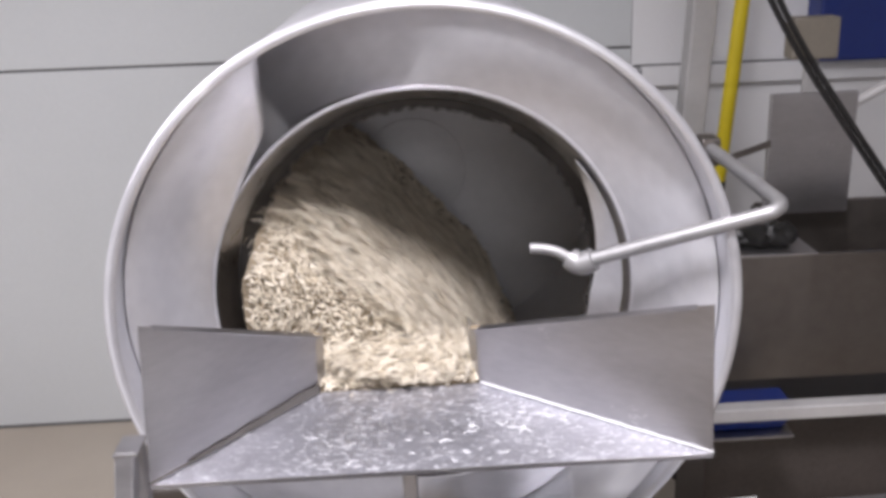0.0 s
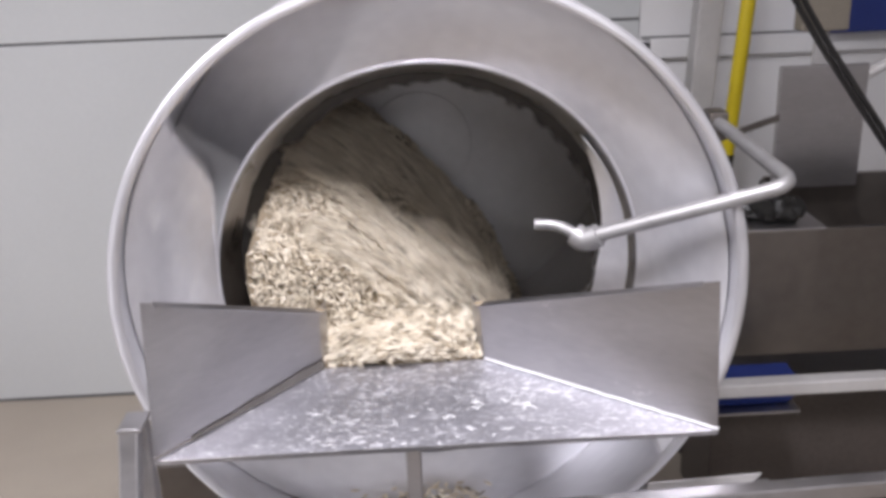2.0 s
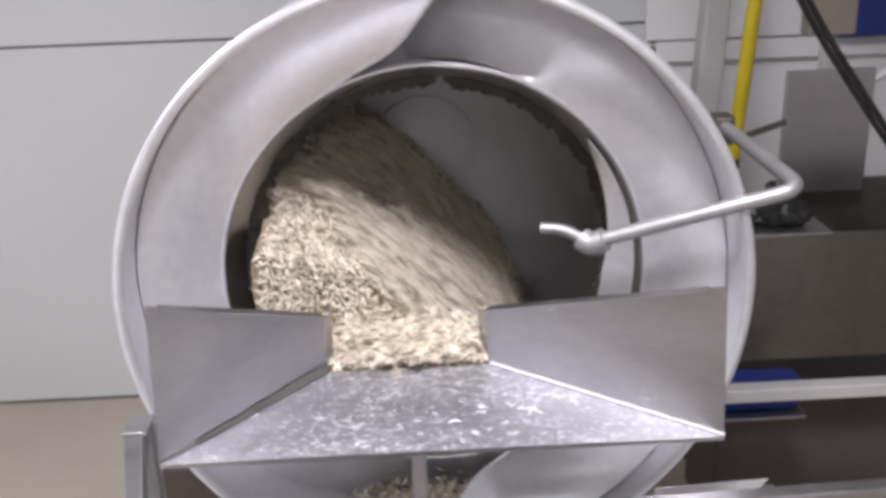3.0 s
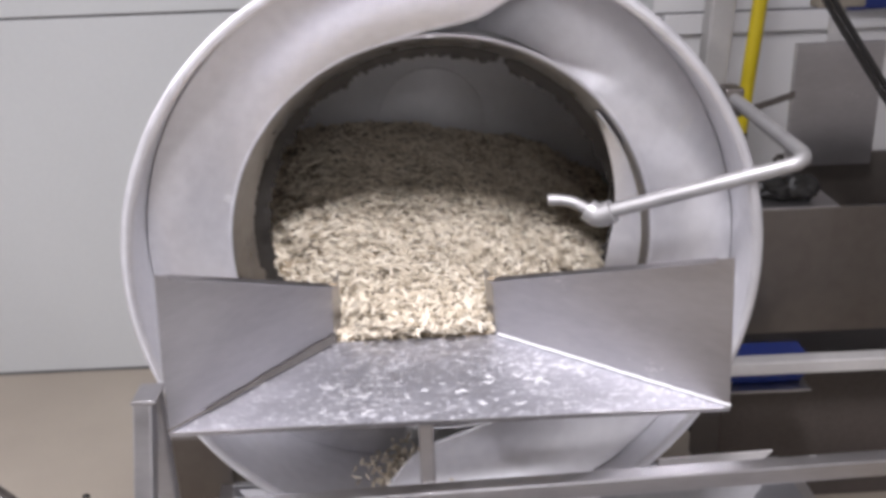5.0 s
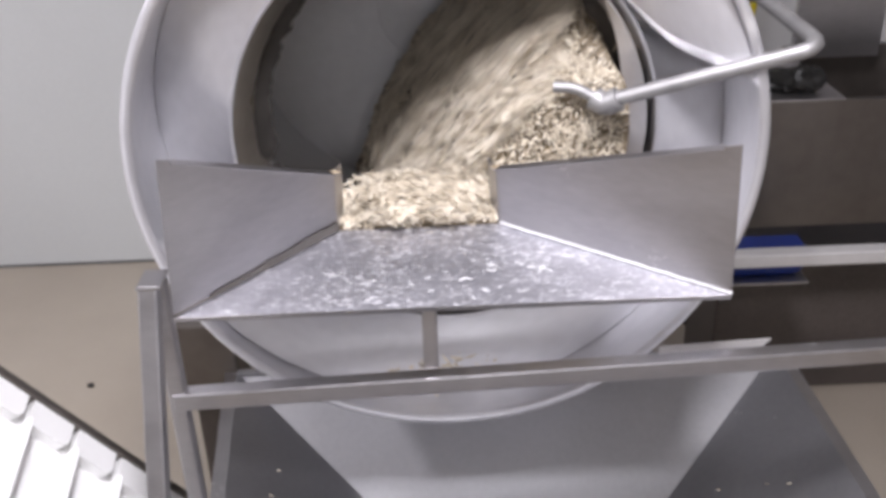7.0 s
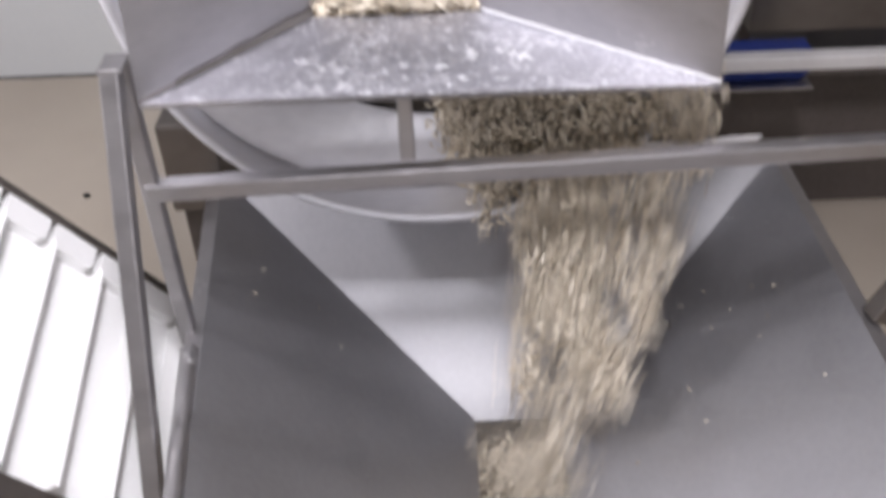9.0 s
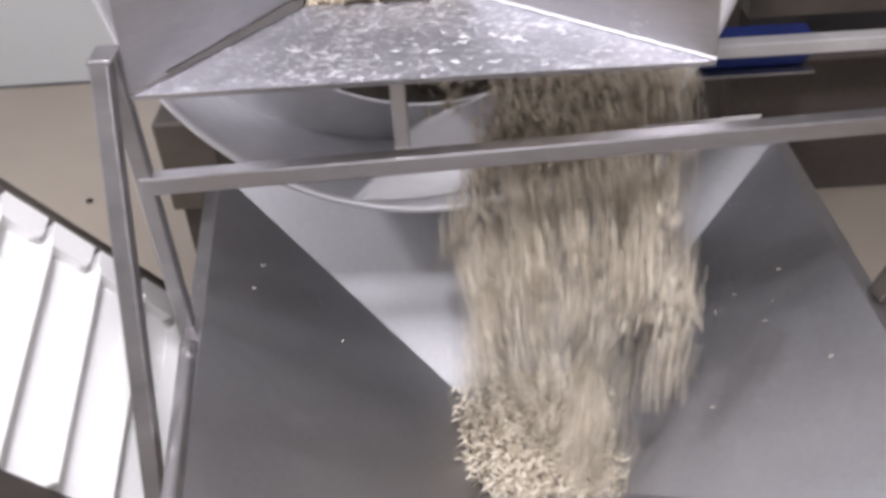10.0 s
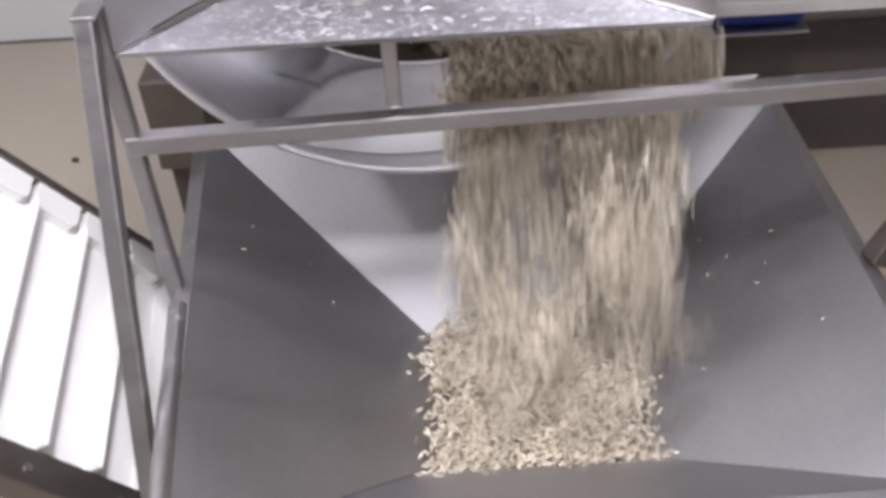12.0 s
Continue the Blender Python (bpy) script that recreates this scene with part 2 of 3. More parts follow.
def side_flap(x0, x1, y0, y1):
    """A flap of the belt's side with rounded lower corners."""
    bm = bmesh.new()
    r = 0.022
    outline = [(x0, y1), (x1, y1)]
    outline += [(x1 - r + r * math.cos(a), y0 + r - r * math.sin(a)) for a in (k * math.pi / 8 for k in range(5))]
    outline += [(x0 + r - r * math.sin(a), y0 + r - r * math.cos(a)) for a in (k * math.pi / 8 for k in range(5))]
    low, top = ([bm.verts.new((x, y, z)) for x, y in outline] for z in (-0.036, -0.006))
    bm.faces.new(top)
    bm.faces.new(low)
    for k in range(len(outline)):
        bm.faces.new((low[k], low[k - 1], top[k - 1], top[k]))
    return bm


def splat(at, normal, r, rng, stretch=1.3):
    """A thin uneven patch lying on a surface."""
    bm = bmesh.new()
    side = Vector((1, 0, 0)) - normal * normal.x
    side.normalize()
    up = normal.cross(side)
    ring = []
    for k in range(12):
        a = 2 * math.pi * k / 12
        q = r * rng.uniform(0.55, 1.15)
        ring.append(bm.verts.new(at + side * q * stretch * math.cos(a) + up * q * 0.6 * math.sin(a)))
    top = bm.verts.new(at + normal * r * 0.12)
    for k in range(12):
        bm.faces.new((ring[k - 1], ring[k], top))
    return bm


def smear(at, length, width, rng):
    """A thin wavering smear lying on the tray floor."""
    bm = bmesh.new()
    a, wave, phase = rng.uniform(-0.5, 0.25), rng.uniform(0.15, 0.4) * length, rng.uniform(0, 6)
    rows = []
    for k in range(9):
        s = k / 8 - 0.5
        c = at + Vector((s * length, math.sin(a) * s * length + 0.5 * wave * math.sin(phase + 7 * s), 0))
        c.z = at.z + (c.y - at.y) * 0.157
        w = width * (1 - (2 * s) ** 2) ** 0.5 * rng.uniform(0.6, 1.2) + 0.0003
        rows.append([bm.verts.new(c + Vector((0, -w, -0.157 * w))), bm.verts.new(c + Vector((0, 0, 0.0008))), bm.verts.new(c + Vector((0, w, 0.157 * w)))])
    for q, r in zip(rows, rows[1:]):
        for i in (0, 1):
            bm.faces.new((q[i], r[i], r[i + 1], q[i + 1]))
    return bm


def lathe_box(w, d, h):
    """A tapered open-looking tub body."""
    bm = boxed((-w, -d, 0), (w, d, h), 0.012)
    for v in bm.verts:
        k = 0.85 + 0.15 * v.co.z / h
        v.co.x *= k
        v.co.y *= k
    return bm


def blob(x, y, r, h, seed):
    """A crumpled soft lump resting at z 0."""
    bm = bmesh.new()
    bmesh.ops.create_icosphere(bm, subdivisions=3, radius=1)
    for v in bm.verts:
        n = 1 + 0.35 * noise.noise(v.co * 2.2 + Vector((seed * 7, 0, 0)))
        v.co = Vector((x + v.co.x * r * n, y + v.co.y * r * 0.8 * n, max(0.0, h * (0.9 + v.co.z * n))))
    return bm


# ---- room ----
def build_room():
    x0, x1, y0, y1 = -4.2, 4.2, -6.5, 2.65
    floor = mesh_object("floor", boxed((x0, y0, FLOOR - 0.1), (x1, y1 + 0.2, FLOOR)), FLOOR_COAT)
    tagged(floor, "beige coated concrete floor with faint scuffs", "floor", kind="structure")
    # unseen ceiling, added so the steel has something to reflect
    ceiling = mesh_object("ceiling", boxed((x0, y0, CEIL), (x1, y1 + 0.2, CEIL + 0.1)), CEILING)
    tagged(ceiling, "unseen white ceiling, added for reflections", "ceiling", kind="structure")
    back = thing("wall_north", (0, 0, 0), "white insulated wall panels with a dark horizontal joint", "wall", kind="structure")
    part("upper_panel", boxed((x0, y1, 1.406), (0.98, y1 + 0.12, CEIL), 0.003), WHITE_WALL, back)
    part("lower_panel", boxed((x0, y1, FLOOR + 0.012), (0.98, y1 + 0.12, 1.394), 0.003), WHITE_WALL, back)
    part("upper_panel", boxed((0.982, y1, FLOOR + 0.012), (x1, y1 + 0.12, CEIL), 0.001), CEILING, back, "brighter white panel behind the sink")
    part("joint", boxed((x0, y1 + 0.006, 1.394), (0.98, y1 + 0.1, 1.406)), JOINT, back, "dark rubber joint")
    part("baseboard", boxed((x0, y1 - 0.004, FLOOR), (x1, y1 + 0.1, FLOOR + 0.011)), JOINT, back, "dark seal along the floor")
    # three unseen walls close the room and shape its bounced light
    for name, lo, hi in (("wall_south", (x0, y0 - 0.15, FLOOR), (x1, y0, CEIL)), ("wall_west", (x0 - 0.15, y0, FLOOR), (x0, y1 + 0.2, CEIL)), ("wall_east", (x1, y0, FLOOR), (x1 + 0.15, y1 + 0.2, CEIL))):
        tagged(mesh_object(name, boxed(lo, hi), BOUNCE_WALL), "unseen plain grey walls, added to set the bounce light", "wall", kind="structure")
    for lx, ly, wx, wy, power in LAMPS:
        # the rear panel belongs to the added fill that brightens the drum
        light = thing("ceiling_light", (lx, ly, CEIL - 0.09), "white ceiling light panel, switched on", "ceiling light", "ceiling lights")
        a, b = wx / 2, wy / 2
        part("housing", boxed((-a - 0.04, -b - 0.04, 0.01), (a + 0.04, b + 0.04, 0.09), 0.006), CEILING, light)
        part("diffuser", boxed((-a, -b, 0.0), (a, b, 0.012), 0.004), GLOW, light, "glowing diffuser")


build_room()

# ---- drum ----
AXIS = (0.004, 0.25, 1.172)
R_RIM, R_SHELL, R_LIP, Y_LIP = 0.613, 0.605, 0.443, 0.16
R_IN, Y_IN = 0.398, 0.27


def flight_point(a, r):
    """Depth of a spiral flight. a: 0 at its free edge to 1 at its deep end; r: 0 at the lip to 1 at the shell."""
    outer = 0.022 + 0.20 * a ** 1.15 + 0.06 * max(0.0, a - 0.75) / 0.25
    inner = Y_LIP + 0.10 * max(0.0, a - 0.80) / 0.20
    hump = 0.03 * math.sin(math.pi * r) * (1 - a)
    flap = 0.022 * max(0.0, (r - 0.45) / 0.55) * max(0.0, 1 - a / 0.09)
    return inner * (1 - r) + outer * r - hump * 0.6 - flap


def build_drum():
    drum = thing("tumble_drum", AXIS, "rotating stainless steel tumble drum with a spiral discharge mouth", "machine drum")
    part("shell", lathe(bmesh.new(), [(R_SHELL, 0.0), (R_SHELL, 1.30), (R_SHELL + 0.008, 1.30), (R_SHELL + 0.008, 0.0), (R_SHELL, 0.0)], 128), DRUM_STEEL, drum, smooth=True)
    ring = [(R_RIM * math.cos(a), 0.0, R_RIM * math.sin(a)) for a in (2 * math.pi * k / 128 for k in range(128))]
    part("rim", pipe(bmesh.new(), ring, 0.011, 10, True), DRUM_STEEL, drum, "rolled bright rim", True)
    for k in (0, 1):
        rows = []
        for i in range(61):
            a = i / 60
            row = []
            for j in range(13):
                r = j / 12
                edge = 12 * (1 - r) + 22 * math.exp(-r / 0.1)
                ang = radians(180 * k + edge * (1 - a) + (180 + 8) * a)
                rad = R_LIP + (R_SHELL - 0.002 - R_LIP) * r
                row.append((rad * math.cos(ang), flight_point(a, r), rad * math.sin(ang)))
            rows.append(row)
        flight = part("flight", sheet(bmesh.new(), rows, 0.004), DRUM_STEEL, drum, "spiral sheet with a creased free edge", True)
        edge_line = [(x, y - 0.004, z) for x, y, z in rows[0]]
        part("folded_edge", pipe(bmesh.new(), edge_line, 0.0035, 8), DRUM_STEEL, flight, smooth=True)
    part("collar", lathe(bmesh.new(), [(R_LIP + 0.002, Y_LIP - 0.002), (R_LIP - 0.006, Y_LIP - 0.007), (R_LIP - 0.010, Y_LIP), (R_IN, Y_IN), (R_IN + 0.006, Y_IN), (R_LIP, Y_LIP + 0.004)], 128), COLLAR, drum, "polished conical neck collar", True)
    lip = [((R_LIP - 0.001) * math.cos(a), Y_LIP - 0.004, (R_LIP - 0.001) * math.sin(a)) for a in (2 * math.pi * k / 128 for k in range(128))]
    part("lip_ring", pipe(bmesh.new(), lip, 0.0045, 8, True), DRUM_STEEL, drum, "bright rolled lip of the mouth", True)
    part("front_plate", lathe(bmesh.new(), [(R_IN, Y_IN + 0.002), (R_SHELL - 0.004, Y_IN + 0.002), (R_SHELL - 0.004, Y_IN + 0.008), (R_IN, Y_IN + 0.008), (R_IN, Y_IN + 0.002)], 96), INNER_STEEL, drum)
    part("lining", lathe(bmesh.new(), [(R_SHELL - 0.006, Y_IN + 0.01), (R_SHELL - 0.006, 1.28), (0.0001, 1.285)], 96), INNER_STEEL, drum, "dulled inner drum wall", True)
    part("hub_cap", lathe(bmesh.new(), [(0.17, 1.284), (0.168, 1.276), (0.16, 1.274), (0.0001, 1.274)], 48), INNER_STEEL, drum, "flat round hub plate on the end wall", True)
    # baked residue on the neck's inner edge, in uneven patches, widened to paint interior shade
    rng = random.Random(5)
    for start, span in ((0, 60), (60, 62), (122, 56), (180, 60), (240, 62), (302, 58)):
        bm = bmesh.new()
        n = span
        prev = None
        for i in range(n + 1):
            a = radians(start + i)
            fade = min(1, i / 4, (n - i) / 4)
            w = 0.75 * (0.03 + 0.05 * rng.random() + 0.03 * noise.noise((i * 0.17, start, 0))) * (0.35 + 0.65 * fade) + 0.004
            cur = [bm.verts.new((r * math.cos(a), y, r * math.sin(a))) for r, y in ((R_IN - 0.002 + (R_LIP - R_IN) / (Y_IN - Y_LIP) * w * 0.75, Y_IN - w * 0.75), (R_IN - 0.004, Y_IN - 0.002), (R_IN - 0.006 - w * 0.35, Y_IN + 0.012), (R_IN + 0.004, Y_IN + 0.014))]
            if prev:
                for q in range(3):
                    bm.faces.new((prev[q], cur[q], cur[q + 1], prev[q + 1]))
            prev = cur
        part("residue", bm, RESIDUE_AND_SHADE, drum, "black baked-on residue, widened to paint the neck's shade", True)
    for k in range(3):
        a = radians(30 + 120 * k)
        m = pose(0, 0, 0, 0, -math.degrees(a), 0)
        bm = boxed((0.50, 0.45, -0.004), (R_SHELL - 0.008, 1.25, 0.004), 0.002)
        bmesh.ops.transform(bm, matrix=m, verts=bm.verts[:])
        part("lifter", bm, INNER_STEEL, drum, "low mixing blade")
    return drum


DRUM = build_drum()


# ---- feed tray in front of the drum ----
def build_tray():
    tray = thing("feed_tray", (0, 0, 0), "stainless steel feed tray with flared side wings, dusted with product", "tray")
    fl, fr, bl, br = (-0.5, 0, 1.0), (0.5, 0, 1.0), (-0.222, 0.245, 1.038), (0.105, 0.245, 1.04)
    tl, tr, il, ir = (-0.48, -0.008, 1.305), (0.482, -0.012, 1.293), (-0.219, 0.242, 1.166), (0.098, 0.242, 1.164)
    part("tray_floor", panel((fl, fr, br, bl), 0.003, 8), TRAY_FLOOR, tray, "tray floor with painted wet glints and dust streaks")
    part("side_wing", panel((fl, bl, il, tl), 0.003, 4), STEEL, tray)
    part("side_wing", panel((fr, br, ir, tr), 0.003, 4), STEEL, tray)
    for a, b, sx in ((tl, il, 1), (tr, ir, -1)):
        a, b = Vector(a), Vector(b)
        out = Vector((0.008 * sx, -0.015, -0.003))
        part("folded_flange", panel((a.lerp(b, 0.06), b, b + out, a.lerp(b, 0.06) + out), 0.003), STEEL, tray, "folded top flange")
    part("front_lip", panel((fl, fr, Vector(fr) + Vector((0, 0.003, -0.010)), Vector(fl) + Vector((0, 0.003, -0.010))), 0.002), STEEL, tray, "folded front lip")
    part("spout", panel((bl, br, Vector(br) + Vector((-0.01, 0.17, -0.03)), Vector(bl) + Vector((0.01, 0.17, -0.03))), 0.003), STEEL, tray)
    part("support_strut", beam(bmesh.new(), (-0.045, 0.035, 0.845), (-0.045, 0.035, 1.0), 0.028, 0.012), STEEL, tray)
    for base, top, sx in ((bl, il, -1), (br, ir, 1)):
        base, top = Vector(base), Vector(top)
        out = Vector((-0.012 * sx, 0.05, 0.0))
        part("return_edge", panel((base, top, top + out, base + out), 0.003), STEEL, tray, "turned-in inner edge")
    for a, b, mat, label in ((fr, br, DUST, "white dust caked along the seam"), (fl, bl, DIRTY_STEEL, "dark line along the seam")):
        a, b = Vector(a), Vector(b)
        pts = [a.lerp(b, k / 24) + Vector((0, -0.002, 0.004 + 0.002 * noise.noise((k * 0.7, 1, 2)))) for k in range(25)]
        part("seam", pipe(bmesh.new(), pts, 0.0035, 8), mat, tray, label, True)
    # a thin ribbon paints the dark reflection of the tray floor on the wing
    a, b, up = Vector(fl), Vector(bl), Vector(il) - Vector(bl)
    inset = Vector((0.004, -0.004, 0.002))
    rows = [[a.lerp(b, k / 20) + inset + up * q * (0.03 + 0.17 * (k / 20)) * (0.9 + 0.3 * noise.noise((k * 0.5, 3, 1))) for k in range(4, 21)] for q in (0.0, 1.0)]
    part("shade_band", sheet(bmesh.new(), rows, 0.0012), SEAM_SHADE, tray, "dark ribbon painting the reflected shade above the seam")
    rows = []
    for k in range(29):
        g = radians(-32 + 72 * k / 28)
        deep = 0.062 * min(1.0, (28 - k) / 17) ** 0.8
        rows.append([(AXIS[0] + r * math.cos(g), AXIS[1] + y, AXIS[2] + r * math.sin(g)) for r, y in ((0.424, 0.168), (0.424 - deep * 0.5, 0.178), (0.424 - deep, 0.196))])
    part("guide_plate", sheet(bmesh.new(), rows, 0.003), DRUM_STEEL, tray, "bright curved guide plate inside the drum mouth", True)
    part("guide_strut", beam(bmesh.new(), (0.10, 0.40, 1.025), (0.33, 0.43, 0.965), 0.02, 0.008, 0.002), STEEL, tray)
    rng = random.Random(4)
    a, b = Vector(fr), Vector(br)
    normal = (Vector(br) - Vector(fr)).cross(Vector(tr) - Vector(fr)).normalized()
    normal = normal if normal.y < 0 else -normal
    for k in range(7):
        u = rng.uniform(0.3, 0.75)
        p = a.lerp(b, u) + Vector((0, 0, rng.uniform(0.006, 0.03) * (1 if k % 2 else 0.4))) + normal * 0.001
        part("dust_patch", splat(p, normal, rng.uniform(0.010, 0.022), rng), DUST, tray, "patch of white dust")
    for corner in (il, ir):
        part("dust_patch", splat(Vector(corner) + Vector((0, -0.006, 0.004)), Vector((0, -0.3, 1)).normalized(), 0.012, rng, 1.8), GRAIN_BED, tray, "crumbs on the flange end")
    part("dent", splat(Vector((0.418, 0.068, 1.115)) + normal * 0.004, normal, 0.014, rng), DIRTY_STEEL, tray, "small dark dent")
    # pale smears paint wet glints and dust on the tray floor
    for k in range(54):
        u, v = rng.uniform(0.06, 0.97) ** 0.7, rng.uniform(0.05, 0.62) ** 1.25
        p = Vector(fl).lerp(Vector(fr), u).lerp(Vector(bl).lerp(Vector(br), u), v)
        big = rng.random() ** 2 * (1.0 if u > 0.5 else 0.45)
        part("glint_streak", smear(p + Vector((0, 0, 0.0006)), 0.005 + 0.026 * big, 0.0010 + 0.0018 * big, rng), DUST, tray, "white streak painting a wet glint with dust")
    return tray


TRAY = build_tray()


# ---- frame in front ----
def build_frame():
    fr = thing("support_frame", (0, 0, 0), "welded stainless square-tube frame beside the hopper", "frame")
    part("post", beam(bmesh.new(), (-0.528, 0.034, 0.40), (-0.528, 0.034, 1.064), 0.032), STEEL, fr)
    part("slanted_leg", beam(bmesh.new(), (-0.532, 0.002, 1.068), (-0.548, -0.60, FLOOR), 0.034), STEEL, fr)
    part("end_cap", boxed((-0.552, -0.018, 1.066), (-0.508, 0.052, 1.072), 0.002), STEEL, fr, "bright end cap")
    part("cross_bar", beam(bmesh.new(), (-0.535, 0.03, 0.802), (1.6, 0.03, 0.868), 0.036), STEEL, fr)
    part("angle_plate", panel(((0.42, 0.15, 0.768), (0.625, 0.15, 0.772), (0.65, 0.15, 0.800), (0.42, 0.15, 0.792)), 0.004), PALE_STEEL, fr, "flat pale plate behind the cross bar")
    part("post", beam(bmesh.new(), (1.58, 0.03, FLOOR), (1.58, 0.03, 0.85), 0.036), STEEL, fr)
    return fr


build_frame()


# ---- hopper ----
def build_hopper():
    h = thing("hopper", (0, 0, 0), "satin stainless steel pyramid hopper under the drum", "hopper")
    zr, zo = 0.45, 0.0
    X0, X1, Y0, Y1 = -0.53, 0.868, -0.56, 0.62
    x0, x1, y0, y1 = 0.075, 0.285, -0.088, 0.155
    R = {"bl": (-0.555, Y1, zr), "br": (X1, Y1, zr), "fl": (-0.435, -0.60, zr), "fr": (X1, Y0, zr)}
    O = {"bl": (x0, y1, zo), "br": (x1, y1, zo), "fl": (x0, y0, zo), "fr": (x1, y0, zo)}
    for a, b in (("bl", "br"), ("br", "fr"), ("fr", "fl"), ("fl", "bl")):
        part("sloped_wall", panel((R[a], R[b], O[b], O[a]), -0.003, 3), HOPPER_STEEL, h)
        part("outlet_wall", panel((O[a], O[b], Vector(O[b]) + Vector((0, 0, -0.26)), Vector(O[a]) + Vector((0, 0, -0.26))), -0.003), HOPPER_STEEL, h)
    for a, b in (("fr", "fl"), ("bl", "br")):
        part("rim_flange", beam(bmesh.new(), R[a], R[b], 0.012, 0.02, 0.002), HOPPER_STEEL, h)
    part("side_flange", panel((R["br"], R["fr"], Vector(R["fr"]) + Vector((0.028, 0, 0.004)), Vector(R["br"]) + Vector((0.028, 0, 0.004))), 0.004), STEEL, h, "turned-out side flange")
    part("side_flange", panel((R["fl"], R["bl"], Vector(R["bl"]) + Vector((-0.03, 0, 0.004)), Vector(R["fl"]) + Vector((-0.03, 0, 0.004))), 0.004), STEEL, h, "turned-out side flange")
    part("brace", beam(bmesh.new(), (0.895, -0.01, 0.452), (1.10, 0.028, 0.86), 0.045), DIRTY_STEEL, h, "slanted brace tube")
    part("rim_rail", pipe(bmesh.new(), [(-0.447, -0.60, zr - 0.005), (-0.512, -0.03, zr - 0.005)], 0.020), STEEL, h, "round top rail", True)
    for x, y in ((X0, Y1), (X1, Y1), (-0.425, -0.60), (X1, Y0)):
        part("leg", beam(bmesh.new(), (x, y, FLOOR), (x, y, zr - 0.03), 0.04), STEEL, h)
    return h


build_hopper()


# ---- cleated conveyor ----
def build_conveyor():
    down, across, out = Vector((0.533, 0.199, -0.822)), Vector((-0.043, 0.978, 0.204)), Vector((0.845, -0.074, 0.530))
    at = Matrix.Translation((-0.583, -0.028, 0.313)) @ Matrix((down, across, out)).transposed().to_4x4()
    at = at.to_quaternion().to_matrix().to_4x4()
    at.translation = (-0.583, -0.028, 0.313)
    c = thing("cleated_conveyor", at, "white cleated belt conveyor rising between steel side rails", "conveyor")
    # local x runs down the slope, y across, z out of the belt
    part("belt", boxed((-1.3, -0.305, -0.05), (0.10, 0.258, -0.034), 0.004), BELT, c)
    for k in range(11):
        x = -0.115 - 0.118 * (k - 1)
        if x > 0.08:
            continue
        part("cleat", boxed((x - 0.003, -0.303, -0.036), (x + 0.004, 0.19, 0.020), 0.002), BELT, c)
        part("side_wall", side_flap(x + 0.008, x + 0.110, 0.195, 0.255), BELT, c, "rounded belt side flap")
    part("side_rail", boxed((-1.35, 0.256, -0.07), (0.12, 0.276, 0.0), 0.005), DIRTY_STEEL, c, "dark steel side rail")
    rail = part("side_rail", boxed((-1.35, -0.375, -0.07), (0.12, -0.306, 0.0), 0.005), DIRTY_STEEL, c, "dark steel side rail")
    for k in range(6):
        x = -0.05 - 0.2 * k
        part("bolt", lathe_z(x, -0.345, 0.0, 0.008, 0.006), STEEL, rail)
    for y in (-0.35, 0.30):
        leg = beam(bmesh.new(), at.inverted() @ Vector((-1.15, y, FLOOR)), at.inverted() @ Vector((-1.15, y, 1.0)), 0.04)
        part("leg", leg, STEEL, c)
    return c


build_conveyor()


# ---- spray arm ----
def build_arm():
    arm = thing("spray_arm", (0, 0, 0), "bent steel pipe arm with a nozzle reaching into the drum", "pipe arm")
    way = bend([(0.56, 1.66, 1.36), (0.668, 0.60, 1.416), (0.687, 0.21, 1.388), (0.33, 0.325, 1.262)], 0.045)
    part("pipe", pipe(bmesh.new(), way, 0.0150, 16), GALVANISED, arm, smooth=True)
    part("elbow", pipe(bmesh.new(), bend([(0.345, 0.32, 1.266), (0.318, 0.332, 1.25), (0.30, 0.345, 1.262)], 0.02), 0.024, 14), GALVANISED, arm, "threaded elbow fitting", True)
    part("nozzle", pipe(bmesh.new(), bend([(0.31, 0.335, 1.258), (0.265, 0.35, 1.282), (0.221, 0.36, 1.282)], 0.03), 0.0115, 12), GALVANISED, arm, smooth=True)
    part("clamp", boxed((0.645, 0.60, 1.385), (0.69, 0.66, 1.44), 0.006), DIRTY_STEEL, arm, "dark clamp")
    part("lever", beam(bmesh.new(), (0.68, 0.64, 1.37), (0.85, 0.72, 1.395), 0.016, 0.006, 0.002), DIRTY_STEEL, arm, "dark clamp lever")
    part("stand_pipe", pipe(bmesh.new(), [(0.56, 1.66, FLOOR), (0.56, 1.66, 1.37)], 0.018), STEEL, arm, smooth=True)
    return arm


build_arm()


